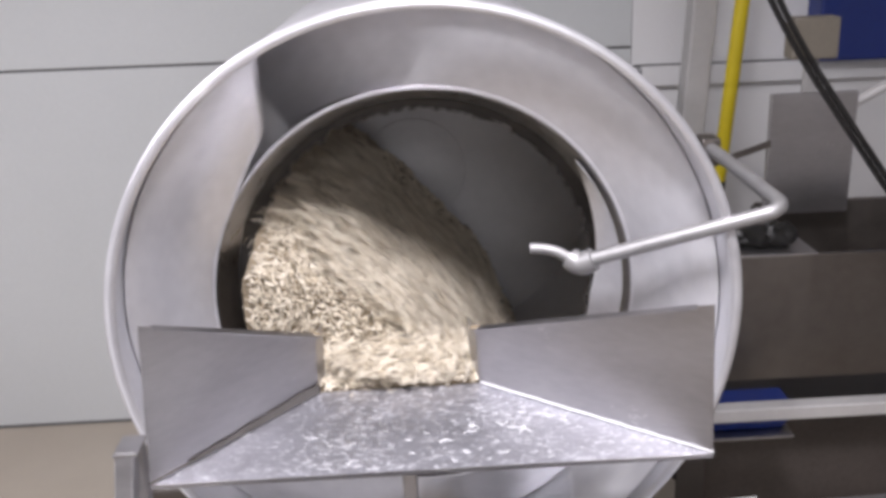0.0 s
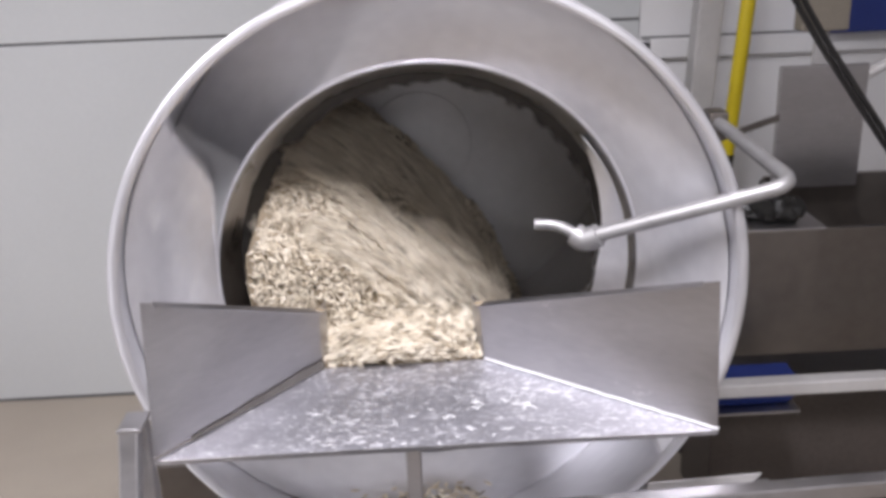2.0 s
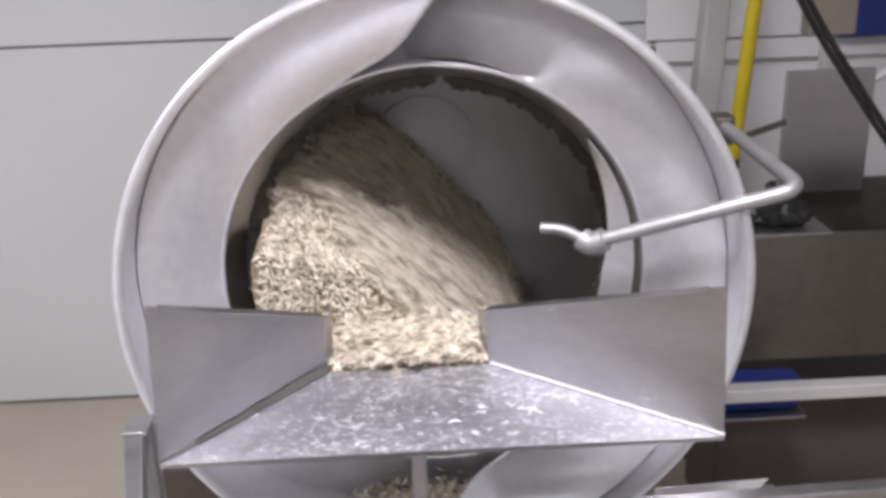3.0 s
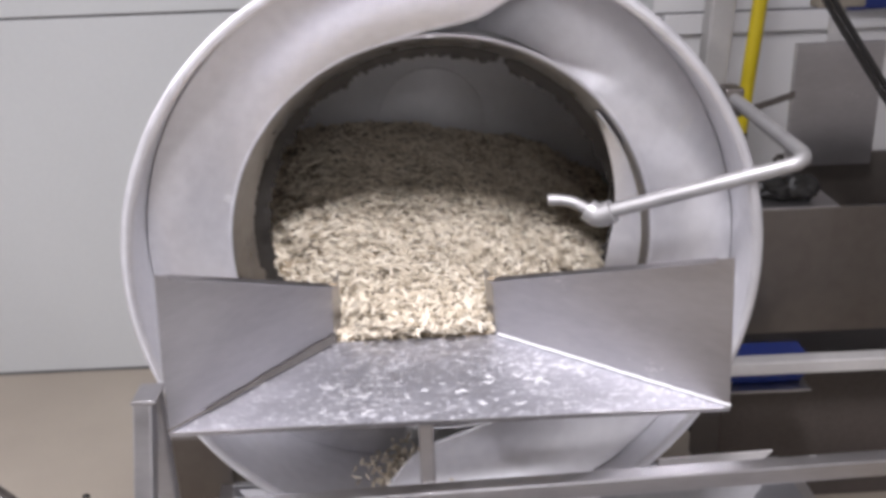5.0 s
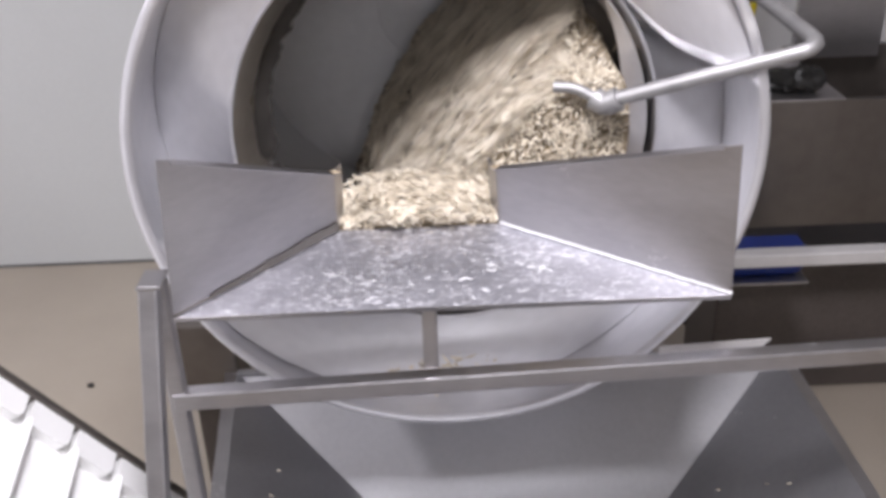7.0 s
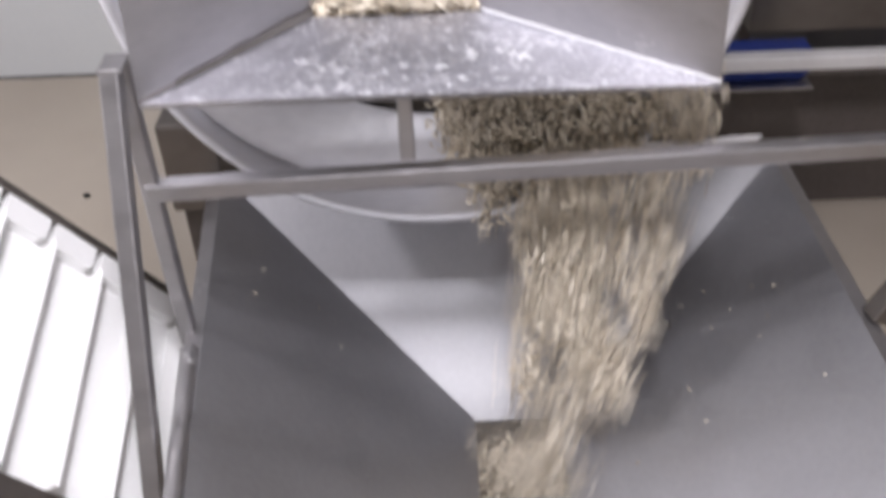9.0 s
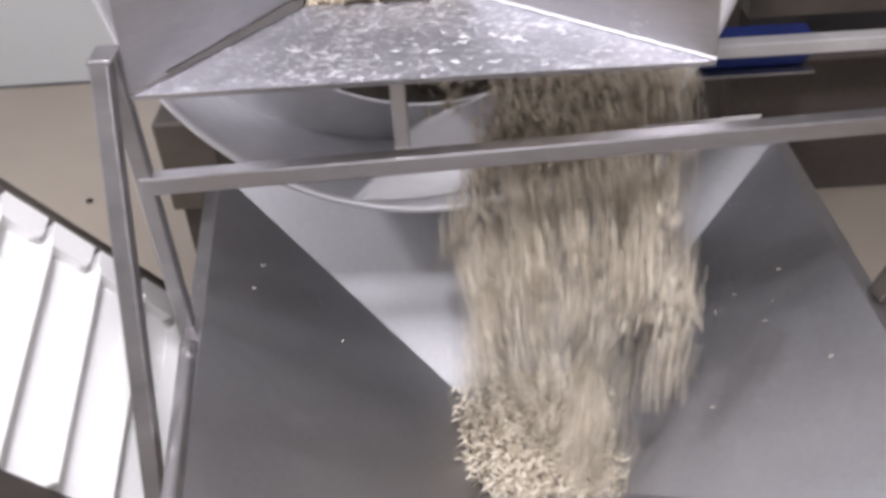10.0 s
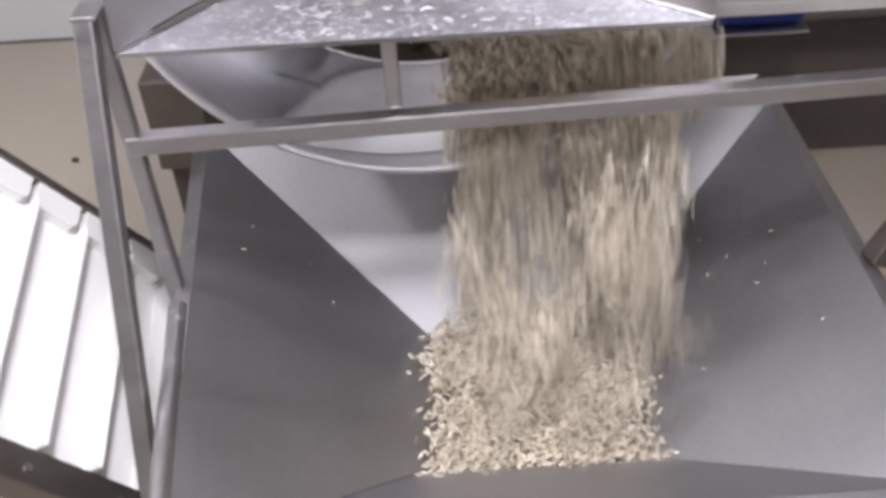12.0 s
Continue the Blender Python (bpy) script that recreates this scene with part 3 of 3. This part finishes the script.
# ---- things behind on the far side ----
def build_sink():
    s = thing("wash_sink", (0, 0, 0), "stained stainless steel sink unit with a tall splash back", "sink")
    x0, x1, y0, y1, z0, z1 = 0.955, 2.4, 1.2, 1.75, 0.52, 0.935
    part("front_panel", boxed((x0, y0, z0), (x1, y0 + 0.02, z1), 0.004), DIRTY_STEEL, s)
    part("side_panel", boxed((x0, y0 + 0.02, z0), (x0 + 0.02, y1, z1), 0.004), DIRTY_STEEL, s)
    part("drainer", boxed((x0, y0 + 0.002, z1 - 0.012), (1.22, 1.64, z1 + 0.004), 0.003), STEEL, s)
    part("back_panel", boxed((1.22, y1 - 0.02, z1 - 0.22), (x1, y1, z1 + 0.01), 0.003), DIRTY_STEEL, s)
    part("basin", boxed((1.22, y0 + 0.02, z1 - 0.24), (x1, y1, z1 - 0.22), 0.004), DARK_PAINT, s)
    part("basin_wall", boxed((1.21, y0 + 0.02, z1 - 0.22), (1.225, y1, z1), 0.003), DIRTY_STEEL, s)
    part("splash_back", boxed((1.205, 1.62, z1), (1.50, 1.64, 1.352), 0.004), STEEL, s)
    part("spout_pipe", pipe(bmesh.new(), bend([(1.44, 1.66, 0.93), (1.44, 1.66, 1.27), (2.1, 1.70, 1.60)], 0.05), 0.017, 12), PALE_STEEL, s, "pale pipe behind the splash back", True)
    part("under_shelf", boxed((x0, y0 + 0.05, z0 - 0.18), (x1, y1, z0 - 0.16), 0.004), DARK_PAINT, s)
    part("base_cabinet", boxed((x0 + 0.03, 1.42, FLOOR), (x1, y1, z0 - 0.18), 0.006), DARK_PAINT, s)
    part("bracket", boxed((x0 + 0.04, 1.40, z0 - 0.16), (x0 + 0.08, y1, z0), 0.004), DARK_PAINT, s)
    return s


build_sink()


def build_rail():
    r = thing("low_rail", (0, 0, 0), "long white-grey steel rail on the machine base", "rail")
    part("rail", boxed((0.60, 0.88, 0.553), (2.4, 0.93, 0.594), 0.005), PALE_STEEL, r)
    part("shelf_plate", boxed((0.60, 0.90, 0.484), (1.06, 1.10, 0.492), 0.002), STEEL, r)
    part("bracket", boxed((0.62, 0.91, 0.492), (0.66, 0.93, 0.555), 0.003), STEEL, r)
    part("leg", beam(bmesh.new(), (2.3, 0.905, FLOOR), (2.3, 0.905, 0.555), 0.04), DARK_PAINT, r)
    part("leg", beam(bmesh.new(), (0.62, 0.98, FLOOR), (0.62, 0.98, 0.485), 0.04), DARK_PAINT, r)
    b = thing("blue_tub", (0.88, 1.0, 0.492), "dark blue plastic tub on the low shelf", "tub")
    part("body", lathe_box(0.19, 0.07, 0.055), BLUE, b)
    part("lip", boxed((-0.2, -0.078, 0.055), (0.2, 0.078, 0.063), 0.003), BLUE, b)
    g = thing("rubber_glove", (1.07, 1.30, 0.939), "crumpled black rubber gloves lying on the drainer", "gloves")
    for k, (x, y, r, h) in enumerate(((0, 0, 0.07, 0.035), (0.05, -0.03, 0.05, 0.045), (-0.05, 0.02, 0.045, 0.03))):
        part("glove", blob(x, y, r, h, k), BLACK, g, smooth=True)


build_rail()


def build_posts():
    p = thing("pipe_post", (0.972, 2.0, FLOOR, 0, 3.1, 0), "grey painted steel column by the wall", "post")
    part("column", boxed((-0.045, -0.045, 0.012), (0.045, 0.045, 3.5), 0.008), GREY_PAINT, p)
    part("foot_plate", boxed((-0.09, -0.09, 0), (0.09, 0.09, 0.012), 0.003), GREY_PAINT, p)
    y = thing("yellow_pole", (1.045, 1.9, FLOOR, 0, 4.2, 0), "bright yellow painted pole with a black foot", "pole")
    part("pole", pipe(bmesh.new(), [(0, 0, 1.265), (0, 0, 3.0)], 0.026), YELLOW, y, smooth=True)
    part("foot", pipe(bmesh.new(), [(0, 0, 0.0), (0, 0, 1.265)], 0.028), BLACK, y, "black sleeve", True)
    t = thing("cable_trunking", (0, 0, 0), "white cable trunking along the wall", "trunking", kind="")
    part("channel", boxed((1.02, 2.60, 1.235), (4.0, 2.648, 1.318), 0.004), CEILING, t)
    part("shadow_gap", boxed((0.99, 2.63, 1.318), (4.0, 2.649, 1.324)), JOINT, t, "dark gap above the channel")
    # solid black block paints the shade inside the channel's open end
    part("end_gap", boxed((0.985, 2.61, 1.24), (1.02, 2.648, 1.30), 0.003), BLACK, t, "black block painting the open end's shade")
    b = thing("wall_cabinet", (0, 0, 0), "glossy blue cabinet hung on the wall", "cabinet")
    part("door", boxed((1.74, 2.50, 1.325), (2.2, 2.645, 2.1), 0.01), BLUE, b)
    part("door", boxed((2.205, 2.50, 1.325), (3.0, 2.645, 2.1), 0.01), BLUE, b)
    s = thing("socket_box", (1.385, 1.75, FLOOR), "cream switch box on a steel stem behind the sink", "switch box")
    part("stem", boxed((-0.025, -0.01, 0), (0.025, 0.01, 1.75), 0.003), GREY_PAINT, s)
    part("box", boxed((-0.09, -0.05, 1.72), (0.07, 0.03, 1.86), 0.008), CREAM, s)
    c = thing("cable", (0, 0, 0), "thick black cables hanging from the ceiling across the sink", "cable")
    for d in (0.0, 0.022):
        part("strand", pipe(bmesh.new(), bend([(0.55 + d, 0.85, CEIL), (0.72 + d, 0.9, 2.1), (0.935 + d, 1.0, 1.68), (1.257 + d, 1.0, 1.242), (1.65 + d, 1.05, 0.75)], 0.3, 10), 0.0085, 10), BLACK, c, smooth=True)
    bx = thing("drive_box", (0, 0, 0), "small dark steel gearbox cover below the drum", "box")
    part("cover", boxed((-0.70, 0.62, 0.34), (-0.55, 0.86, 0.60), 0.008), DIRTY_STEEL, bx)
    part("foot", boxed((-0.68, 0.64, FLOOR), (-0.57, 0.84, 0.34), 0.006), DARK_PAINT, bx)


build_posts()


# ---- product ----
def grain(bm, at, turn, length, width, rng):
    """One puffed grain: a bent six-sided spindle."""
    c = rng.uniform(-0.15, 0.15) * length
    q = Euler(turn).to_matrix()
    rings = []
    for s, w in ((-0.5, 0.45), (0.0, 1.0), (0.5, 0.4)):
        off = c * (1 - 4 * s * s)
        rings.append([bm.verts.new(Vector(at) + q @ Vector((s * length, off + w * width * 0.5 * math.cos(k * 1.5708), w * width * 0.4 * math.sin(k * 1.5708)))) for k in range(4)])
    for a, b in zip(rings, rings[1:]):
        for k in range(4):
            bm.faces.new((a[k], a[(k + 1) % 4], b[(k + 1) % 4], b[k]))
    bm.faces.new(rings[0])
    bm.faces.new(rings[2])


def grain_mesh(name, spots, rng, length=0.0235):
    bm = bmesh.new()
    for at, tilt in spots:
        grain(bm, at, (rng.uniform(-tilt, tilt), rng.uniform(-tilt, tilt), rng.uniform(0, 6.28)), length * rng.uniform(0.7, 1.2), length * rng.uniform(0.26, 0.38), rng)
    data = bpy.data.meshes.new(name)
    bm.to_mesh(data)
    bm.free()
    data.materials.append(GRAIN)
    return data


HEAP_R = 0.575
HEAP_Y0, HEAP_Y1 = 0.30, 1.24


def heap_wall(y):
    """Half width of the bed: narrow in the neck, wide in the drum."""
    u = max(0.0, min(1.0, (y - 0.29) / 0.08))
    return 0.38 + (HEAP_R - 0.38) * u


def heap_height(x, y):
    """Height of the bed's surface over the drum's axis, level. y from the drum's rim."""
    u = (y - 0.15) / 0.95
    low = -0.105 + 0.10 * max(0.0, min(1.0, u)) ** 0.8
    lip = 0.10 * min(1.0, (x / 0.34) ** 4) * (1 - max(0.0, min(1.0, (y - 0.24) / 0.10)))
    return low - lip - 0.12 * (x / HEAP_R) ** 2 + 0.022 * noise.noise((x * 7, y * 7, 0.3)) + 0.012 * noise.noise((x * 19, y * 19, 1.3))


def build_heap():
    heap = thing("grain_heap", AXIS, "bed of pale puffed grains tumbling in the drum", "food grains", kind="stuff")
    bm = bmesh.new()
    n, m = 48, 44
    grid = []
    for j in range(m + 1):
        y = 0.13 + (HEAP_Y1 - 0.13) * j / m
        wall = heap_wall(y)
        row = []
        for i in range(n + 1):
            x = wall * (2 * i / n - 1)
            z = heap_height(x, y)
            reach = math.sqrt(max(wall * wall - min(z, 0) ** 2, 0.01))
            x = max(-reach, min(reach, x))
            row.append(bm.verts.new((x, y, max(z, -math.sqrt(max(wall * wall - x * x, 0.0001))))))
        grid.append(row)
    for a, b in zip(grid, grid[1:]):
        for i in range(n):
            bm.faces.new((a[i], a[i + 1], b[i + 1], b[i]))
    # underside follows the drum
    low = []
    for row in grid:
        w = heap_wall(row[0].co.y)
        under = []
        for v in row:
            deep = -math.sqrt(max(w * w - v.co.x ** 2, 0.0)) + 0.001
            under.append(bm.verts.new((v.co.x, v.co.y, min(deep, v.co.z - 0.002))))
        low.append(under)
    for a, b in zip(low, low[1:]):
        for i in range(n):
            bm.faces.new((a[i], b[i], b[i + 1], a[i + 1]))
    for i in range(n):
        bm.faces.new((grid[0][i], low[0][i], low[0][i + 1], grid[0][i + 1]))
    # dark sheet shows through as painted shade between the loose grains
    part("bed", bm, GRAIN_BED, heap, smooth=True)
    rng = random.Random(11)
    spots = []
    while len(spots) < 14000:
        y = 0.13 + (HEAP_Y1 - 0.14) * rng.random() ** 1.3
        wall = heap_wall(y)
        x = rng.uniform(-wall, wall)
        z = heap_height(x, y)
        if x * x + z * z < (wall - 0.01) ** 2:
            spots.append(((x, y, z + rng.uniform(-0.002, 0.008)), 0.6))
    while len(spots) < 16500:
        x, z = rng.uniform(-0.37, 0.37), rng.uniform(-0.37, -0.05)
        if x * x + z * z < 0.37 ** 2 and z < heap_height(x, 0.13):
            spots.append(((x, 0.13 - rng.uniform(0, 0.006), z), 0.8))
    top = new("loose_grains", grain_mesh("loose_grains", spots, rng))
    top.parent = heap
    return heap


HEAP = build_heap()
CLUMPS = []
rng_c = random.Random(21)
for v in range(8):
    spots = []
    while len(spots) < 72:
        p = Vector((rng_c.gauss(0, 1), rng_c.gauss(0, 1), rng_c.gauss(0, 1)))
        if p.length < 2.2:
            spots.append((Vector((p.x * 0.033, p.y * 0.018, p.z * 0.052)), 1.5))
    CLUMPS.append(grain_mesh("grain_clump", spots, rng_c))


def spill_height(x, y):
    u, v = (x + 0.215) / 0.315, (y - 0.232) / 0.12
    return 1.040 + 0.050 * max(0.0, min(1.0, v)) ** 1.1 * (0.75 + 0.25 * math.sin(3.14 * u)) + 0.008 * noise.noise((x * 20, y * 20, 2))


def build_spill():
    """Grains lying on the tray's spout, between tray and drum."""
    rng = random.Random(8)
    heap = thing("spilled_grains", (0, 0, 0), "pale grains heaped on the tray's inner end", "food grains", kind="stuff")
    rows = [[(x, y, spill_height(x, y) - 0.004) for x in (-0.215 + 0.0315 * i for i in range(11))] for y in (0.250 + 0.0108 * j for j in range(10))]
    # same dark sheet, shade painted beneath the spilled grains
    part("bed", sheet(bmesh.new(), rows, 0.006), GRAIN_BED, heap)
    spots = []
    for _ in range(1100):
        x, y = -0.215 + 0.315 * rng.random(), 0.248 + 0.10 * rng.random()
        spots.append(((x, y, spill_height(x, y) + rng.uniform(0, 0.006)), 0.7))
    top = new("loose_grains", grain_mesh("loose_grains", spots, rng))
    top.parent = heap
    return heap


SPILL = build_spill()
DRIFTS = []
for v in range(4):
    spots = []
    while len(spots) < 130:
        p = Vector((rng_c.gauss(0, 1), rng_c.gauss(0, 1), rng_c.gauss(0, 1)))
        if p.length < 1.9:
            spots.append((Vector((p.x * 0.045, p.y * 0.05, p.z * 0.010)), 0.7))
    DRIFTS.append(grain_mesh("grain_drift", spots, rng_c))


def build_strays():
    """Single grains stuck to the hopper's walls, and a crumb on the floor."""
    rng = random.Random(17)
    spots = []
    for _ in range(16):
        k, y = rng.uniform(0.1, 0.8), rng.uniform(-0.45, 0.4)
        spots.append(((-0.50 + 0.55 * k, y * (1 - 0.8 * k), 0.455 - 0.45 * k), 0.6))
    for _ in range(14):
        k, y = rng.uniform(0.1, 0.8), rng.uniform(-0.45, 0.4)
        spots.append(((0.83 - 0.58 * k, y * (1 - 0.8 * k), 0.457 - 0.45 * k), 0.6))
    tagged(new("stray_grains", grain_mesh("stray_grains", spots, rng, 0.012)), "single pale grains stuck to the hopper walls", "food grains", kind="stuff")
    crumb = mesh_object("floor_crumb", blob(0, 0, 0.014, 0.008, 3), BLACK, True)
    crumb.matrix_world = pose(-1.368, 1.62, FLOOR)
    tagged(crumb, "small dark crumb lying on the floor", "crumb")


build_strays()

# ---- moving ----
DRUM_TURN = [(0.0, 119), (0.5, 84), (1.0, 44), (1.5, 3), (2.0, -39), (2.5, -73), (3.0, -93), (3.5, -113), (3.9, -122), (4.4, -124), (4.9, -113), (5.3, -99), (5.5, -91), (5.7, -80), (6.0, -60), (6.5, -26), (7.0, 14), (7.5, 54), (8.0, 94), (8.5, 132), (9.0, 172), (9.5, 213), (10.0, 254), (10.5, 294), (11.0, 335), (11.5, 376), (12.0, 417)]
HEAP_TURN = [(0.0, -46), (1.0, -48), (2.0, -46), (3.0, -45), (3.5, -40), (4.0, -28), (4.6, -12), (5.3, -4), (5.6, 4), (5.9, 17), (6.2, 33), (6.5, 46), (6.8, 51), (8.0, 52), (10.0, 52), (12.0, 52)]


def turned(table, t):
    return float(np.interp(t, [r[0] for r in table], [r[1] for r in table]))


def drift_rows(rng, n):
    """A drift of grains that slides down the bed, dives in and is carried up again."""
    y = 0.17 + 0.85 * rng.random() ** 1.25
    phase, rate = rng.random(), rng.uniform(0.7, 1.15)
    rows, s, t = [], phase, 0.0
    tilt0 = rng.uniform(-15, 15)
    while t < 12.0001:
        side = 1 if t < 4.6 else -1
        speed = rate * min(1.0, abs(turned(HEAP_TURN, t)) / 40)
        reach = 0.42 if y > 0.34 else 0.24
        k = s % 1.0
        if k < 0.6:
            x = -reach + 2 * reach * (k / 0.6)
            z = heap_height(x, y) + 0.015 - (0.05 * (0.08 - k) / 0.08 if k < 0.08 else 0) - (0.05 * (k - 0.52) / 0.08 if k > 0.52 else 0)
        else:
            q = (k - 0.6) / 0.4
            x = reach - 2 * reach * q
            z = heap_height(x, y) - 0.05 - 0.12 * math.sin(math.pi * q)
        rows.append((t, pose(x, y, z, 0, 0, tilt0)))
        s += side * speed * 0.1
        t = round(t + 0.1, 3)
    return rows


def fall_rows(rng, release, rest, lip_x, remnant=False):
    """A clump that waits in the bed, comes out through the spiral, drops into the hopper and rests."""
    turn = [rng.uniform(-8, 8), rng.uniform(-8, 8), rng.uniform(0, 360)]
    spin = rng.uniform(-60, 60)
    lip_z = AXIS[2] - math.sqrt(R_RIM ** 2 - (lip_x - AXIS[0]) ** 2) + 0.045
    wait = Vector((rng.uniform(-0.05, 0.05), rng.uniform(0.65, 0.95), 0.70))
    bed = Vector((lip_x * 0.8 + rng.uniform(-0.03, 0.03), rng.uniform(0.35, 0.43), lip_z + rng.uniform(0.06, 0.2)))
    mid = Vector((lip_x * 0.9 + 0.01, rng.uniform(0.30, 0.34), lip_z + rng.uniform(0.03, 0.08)))
    lip = Vector((lip_x, 0.235, lip_z))
    flat = list(turn)
    if remnant:
        wait = Vector((rng.uniform(-0.14, 0.14), rng.uniform(0.32, 0.44), 0.625))
        flat[0] += 82
    queue_x = rng.uniform(0.03, min(lip_x, 0.34))
    queue = Vector((queue_x, rng.uniform(0.37, 0.46), AXIS[2] - math.sqrt(0.57 ** 2 - queue_x ** 2) + rng.uniform(0.0, 0.22)))
    early = rng.uniform(0.55, 1.0)
    rows = [(0.0, pose(*wait, *flat)), (release - early - 0.3, pose(*wait, *flat)), (release - early, pose(*queue, *turn)), (release - 0.40, pose(*bed, *turn)), (release - 0.15, pose(*mid, *turn)), (release, pose(*lip, *turn))]
    vz = -0.7
    drop = lip.z - rest.z
    flight = (vz + math.sqrt(vz * vz + 2 * 9.81 * drop)) / 9.81
    for k in range(1, 7):
        s = k / 6
        tt = flight * s
        z = lip.z + vz * tt - 4.905 * tt * tt
        x = lip.x + (rest.x - lip.x) * s ** 3
        y = lip.y + (rest.y - lip.y) * s ** 0.8
        rows.append((release + tt, pose(x, y, z, turn[0] + 80 * max(0.0, s - 0.75) / 0.25, turn[1] + spin * s * 0.2, turn[2])))
    rows.append((12.3, rows[-1][1]))
    out = []
    for t, m in rows:
        t = max(0.0, round(t * FPS) / FPS)
        if out and t <= out[-1][0]:
            continue
        out.append((t, m))
    return out


def pile_level(t):
    """Height to which the product stands in the hopper's foot."""
    return float(np.interp(t, [8.4, 9.4, 9.9, 10.6, 11.3, 12.0, 12.5], [-0.20, 0.04, 0.085, 0.115, 0.118, 0.142, 0.155]))


def rest_place(rng, t, side):
    """Where a clump comes to rest; side runs from 0 to 1 across the stream."""
    z = pile_level(t) - 0.01 - 0.03 * rng.random()
    grow = max(0.0, z)
    x0, x1 = 0.090 - 0.80 * grow, 0.315 + 1.85 * grow
    x = x0 + (x1 - x0) * (0.62 * side + 0.46 * rng.random() - 0.04)
    y = rng.uniform(-0.085 - 1.5 * grow, 0.115 + 0.9 * grow)
    return Vector((x, y, z))


def motions():
    walk(DRUM, [(t, pose(*AXIS, 0, -a, 0)) for t, a in DRUM_TURN])
    walk(HEAP, [(t, pose(AXIS[0], AXIS[1], AXIS[2], 0, -a, 0)) for t, a in HEAP_TURN])
    rng = random.Random(3)
    for n in range(270):
        ob = new("grain_drift", DRIFTS[n % 4])
        ob.parent = HEAP
        walk(ob, drift_rows(rng, n))
    for n in range(46):
        ob = new("grain_drift", DRIFTS[n % 4])
        ob.parent = SPILL
        y, s, rate, rows, t = rng.uniform(0.295, 0.345), rng.random(), rng.uniform(0.8, 1.3), [], 0.0
        while t < 12.0001:
            k = s % 1.0
            x = -0.17 + 0.22 * (k / 0.6) if k < 0.6 else 0.05 - 0.22 * (k - 0.6) / 0.4
            rows.append((t, pose(x, y, spill_height(x, y) + (0.004 if 0.06 < k < 0.54 else -0.045), 0, 0, n * 40)))
            s += (1 if t < 4.6 else -1) * rate * 0.1 * min(1.0, abs(turned(HEAP_TURN, t)) / 40)
            t = round(t + 0.1, 3)
        walk(ob, rows)
    windows = [(8.25, 8.55, 26), (8.55, 8.8, 70), (8.8, 9.1, 95), (9.1, 10.25, 400), (10.25, 10.6, 70), (10.6, 11.0, 28), (11.0, 11.25, 60), (11.25, 12.6, 500)]
    times = sorted(rng.uniform(a, b) for a, b, n in windows for _ in range(n))
    for n, t in enumerate(times):
        cycle = (t - 8.35) % 2.2
        lo = float(np.interp(cycle, [0.0, 0.4, 0.75, 1.6, 2.2], [0.40, 0.20, 0.08, 0.06, 0.30]))
        hi = float(np.interp(cycle, [0.0, 1.7, 2.2], [0.52, 0.53, 0.44]))
        ob = new("grain_clump", CLUMPS[n % 8])
        tagged(ob, "falling clump of pale puffed grains", "food grains", "grains falling into the hopper", "stuff")
        side = rng.random()
        walk(ob, fall_rows(rng, t, rest_place(rng, t + 0.25, side), lo + (hi - lo) * side, n < 7))


motions()
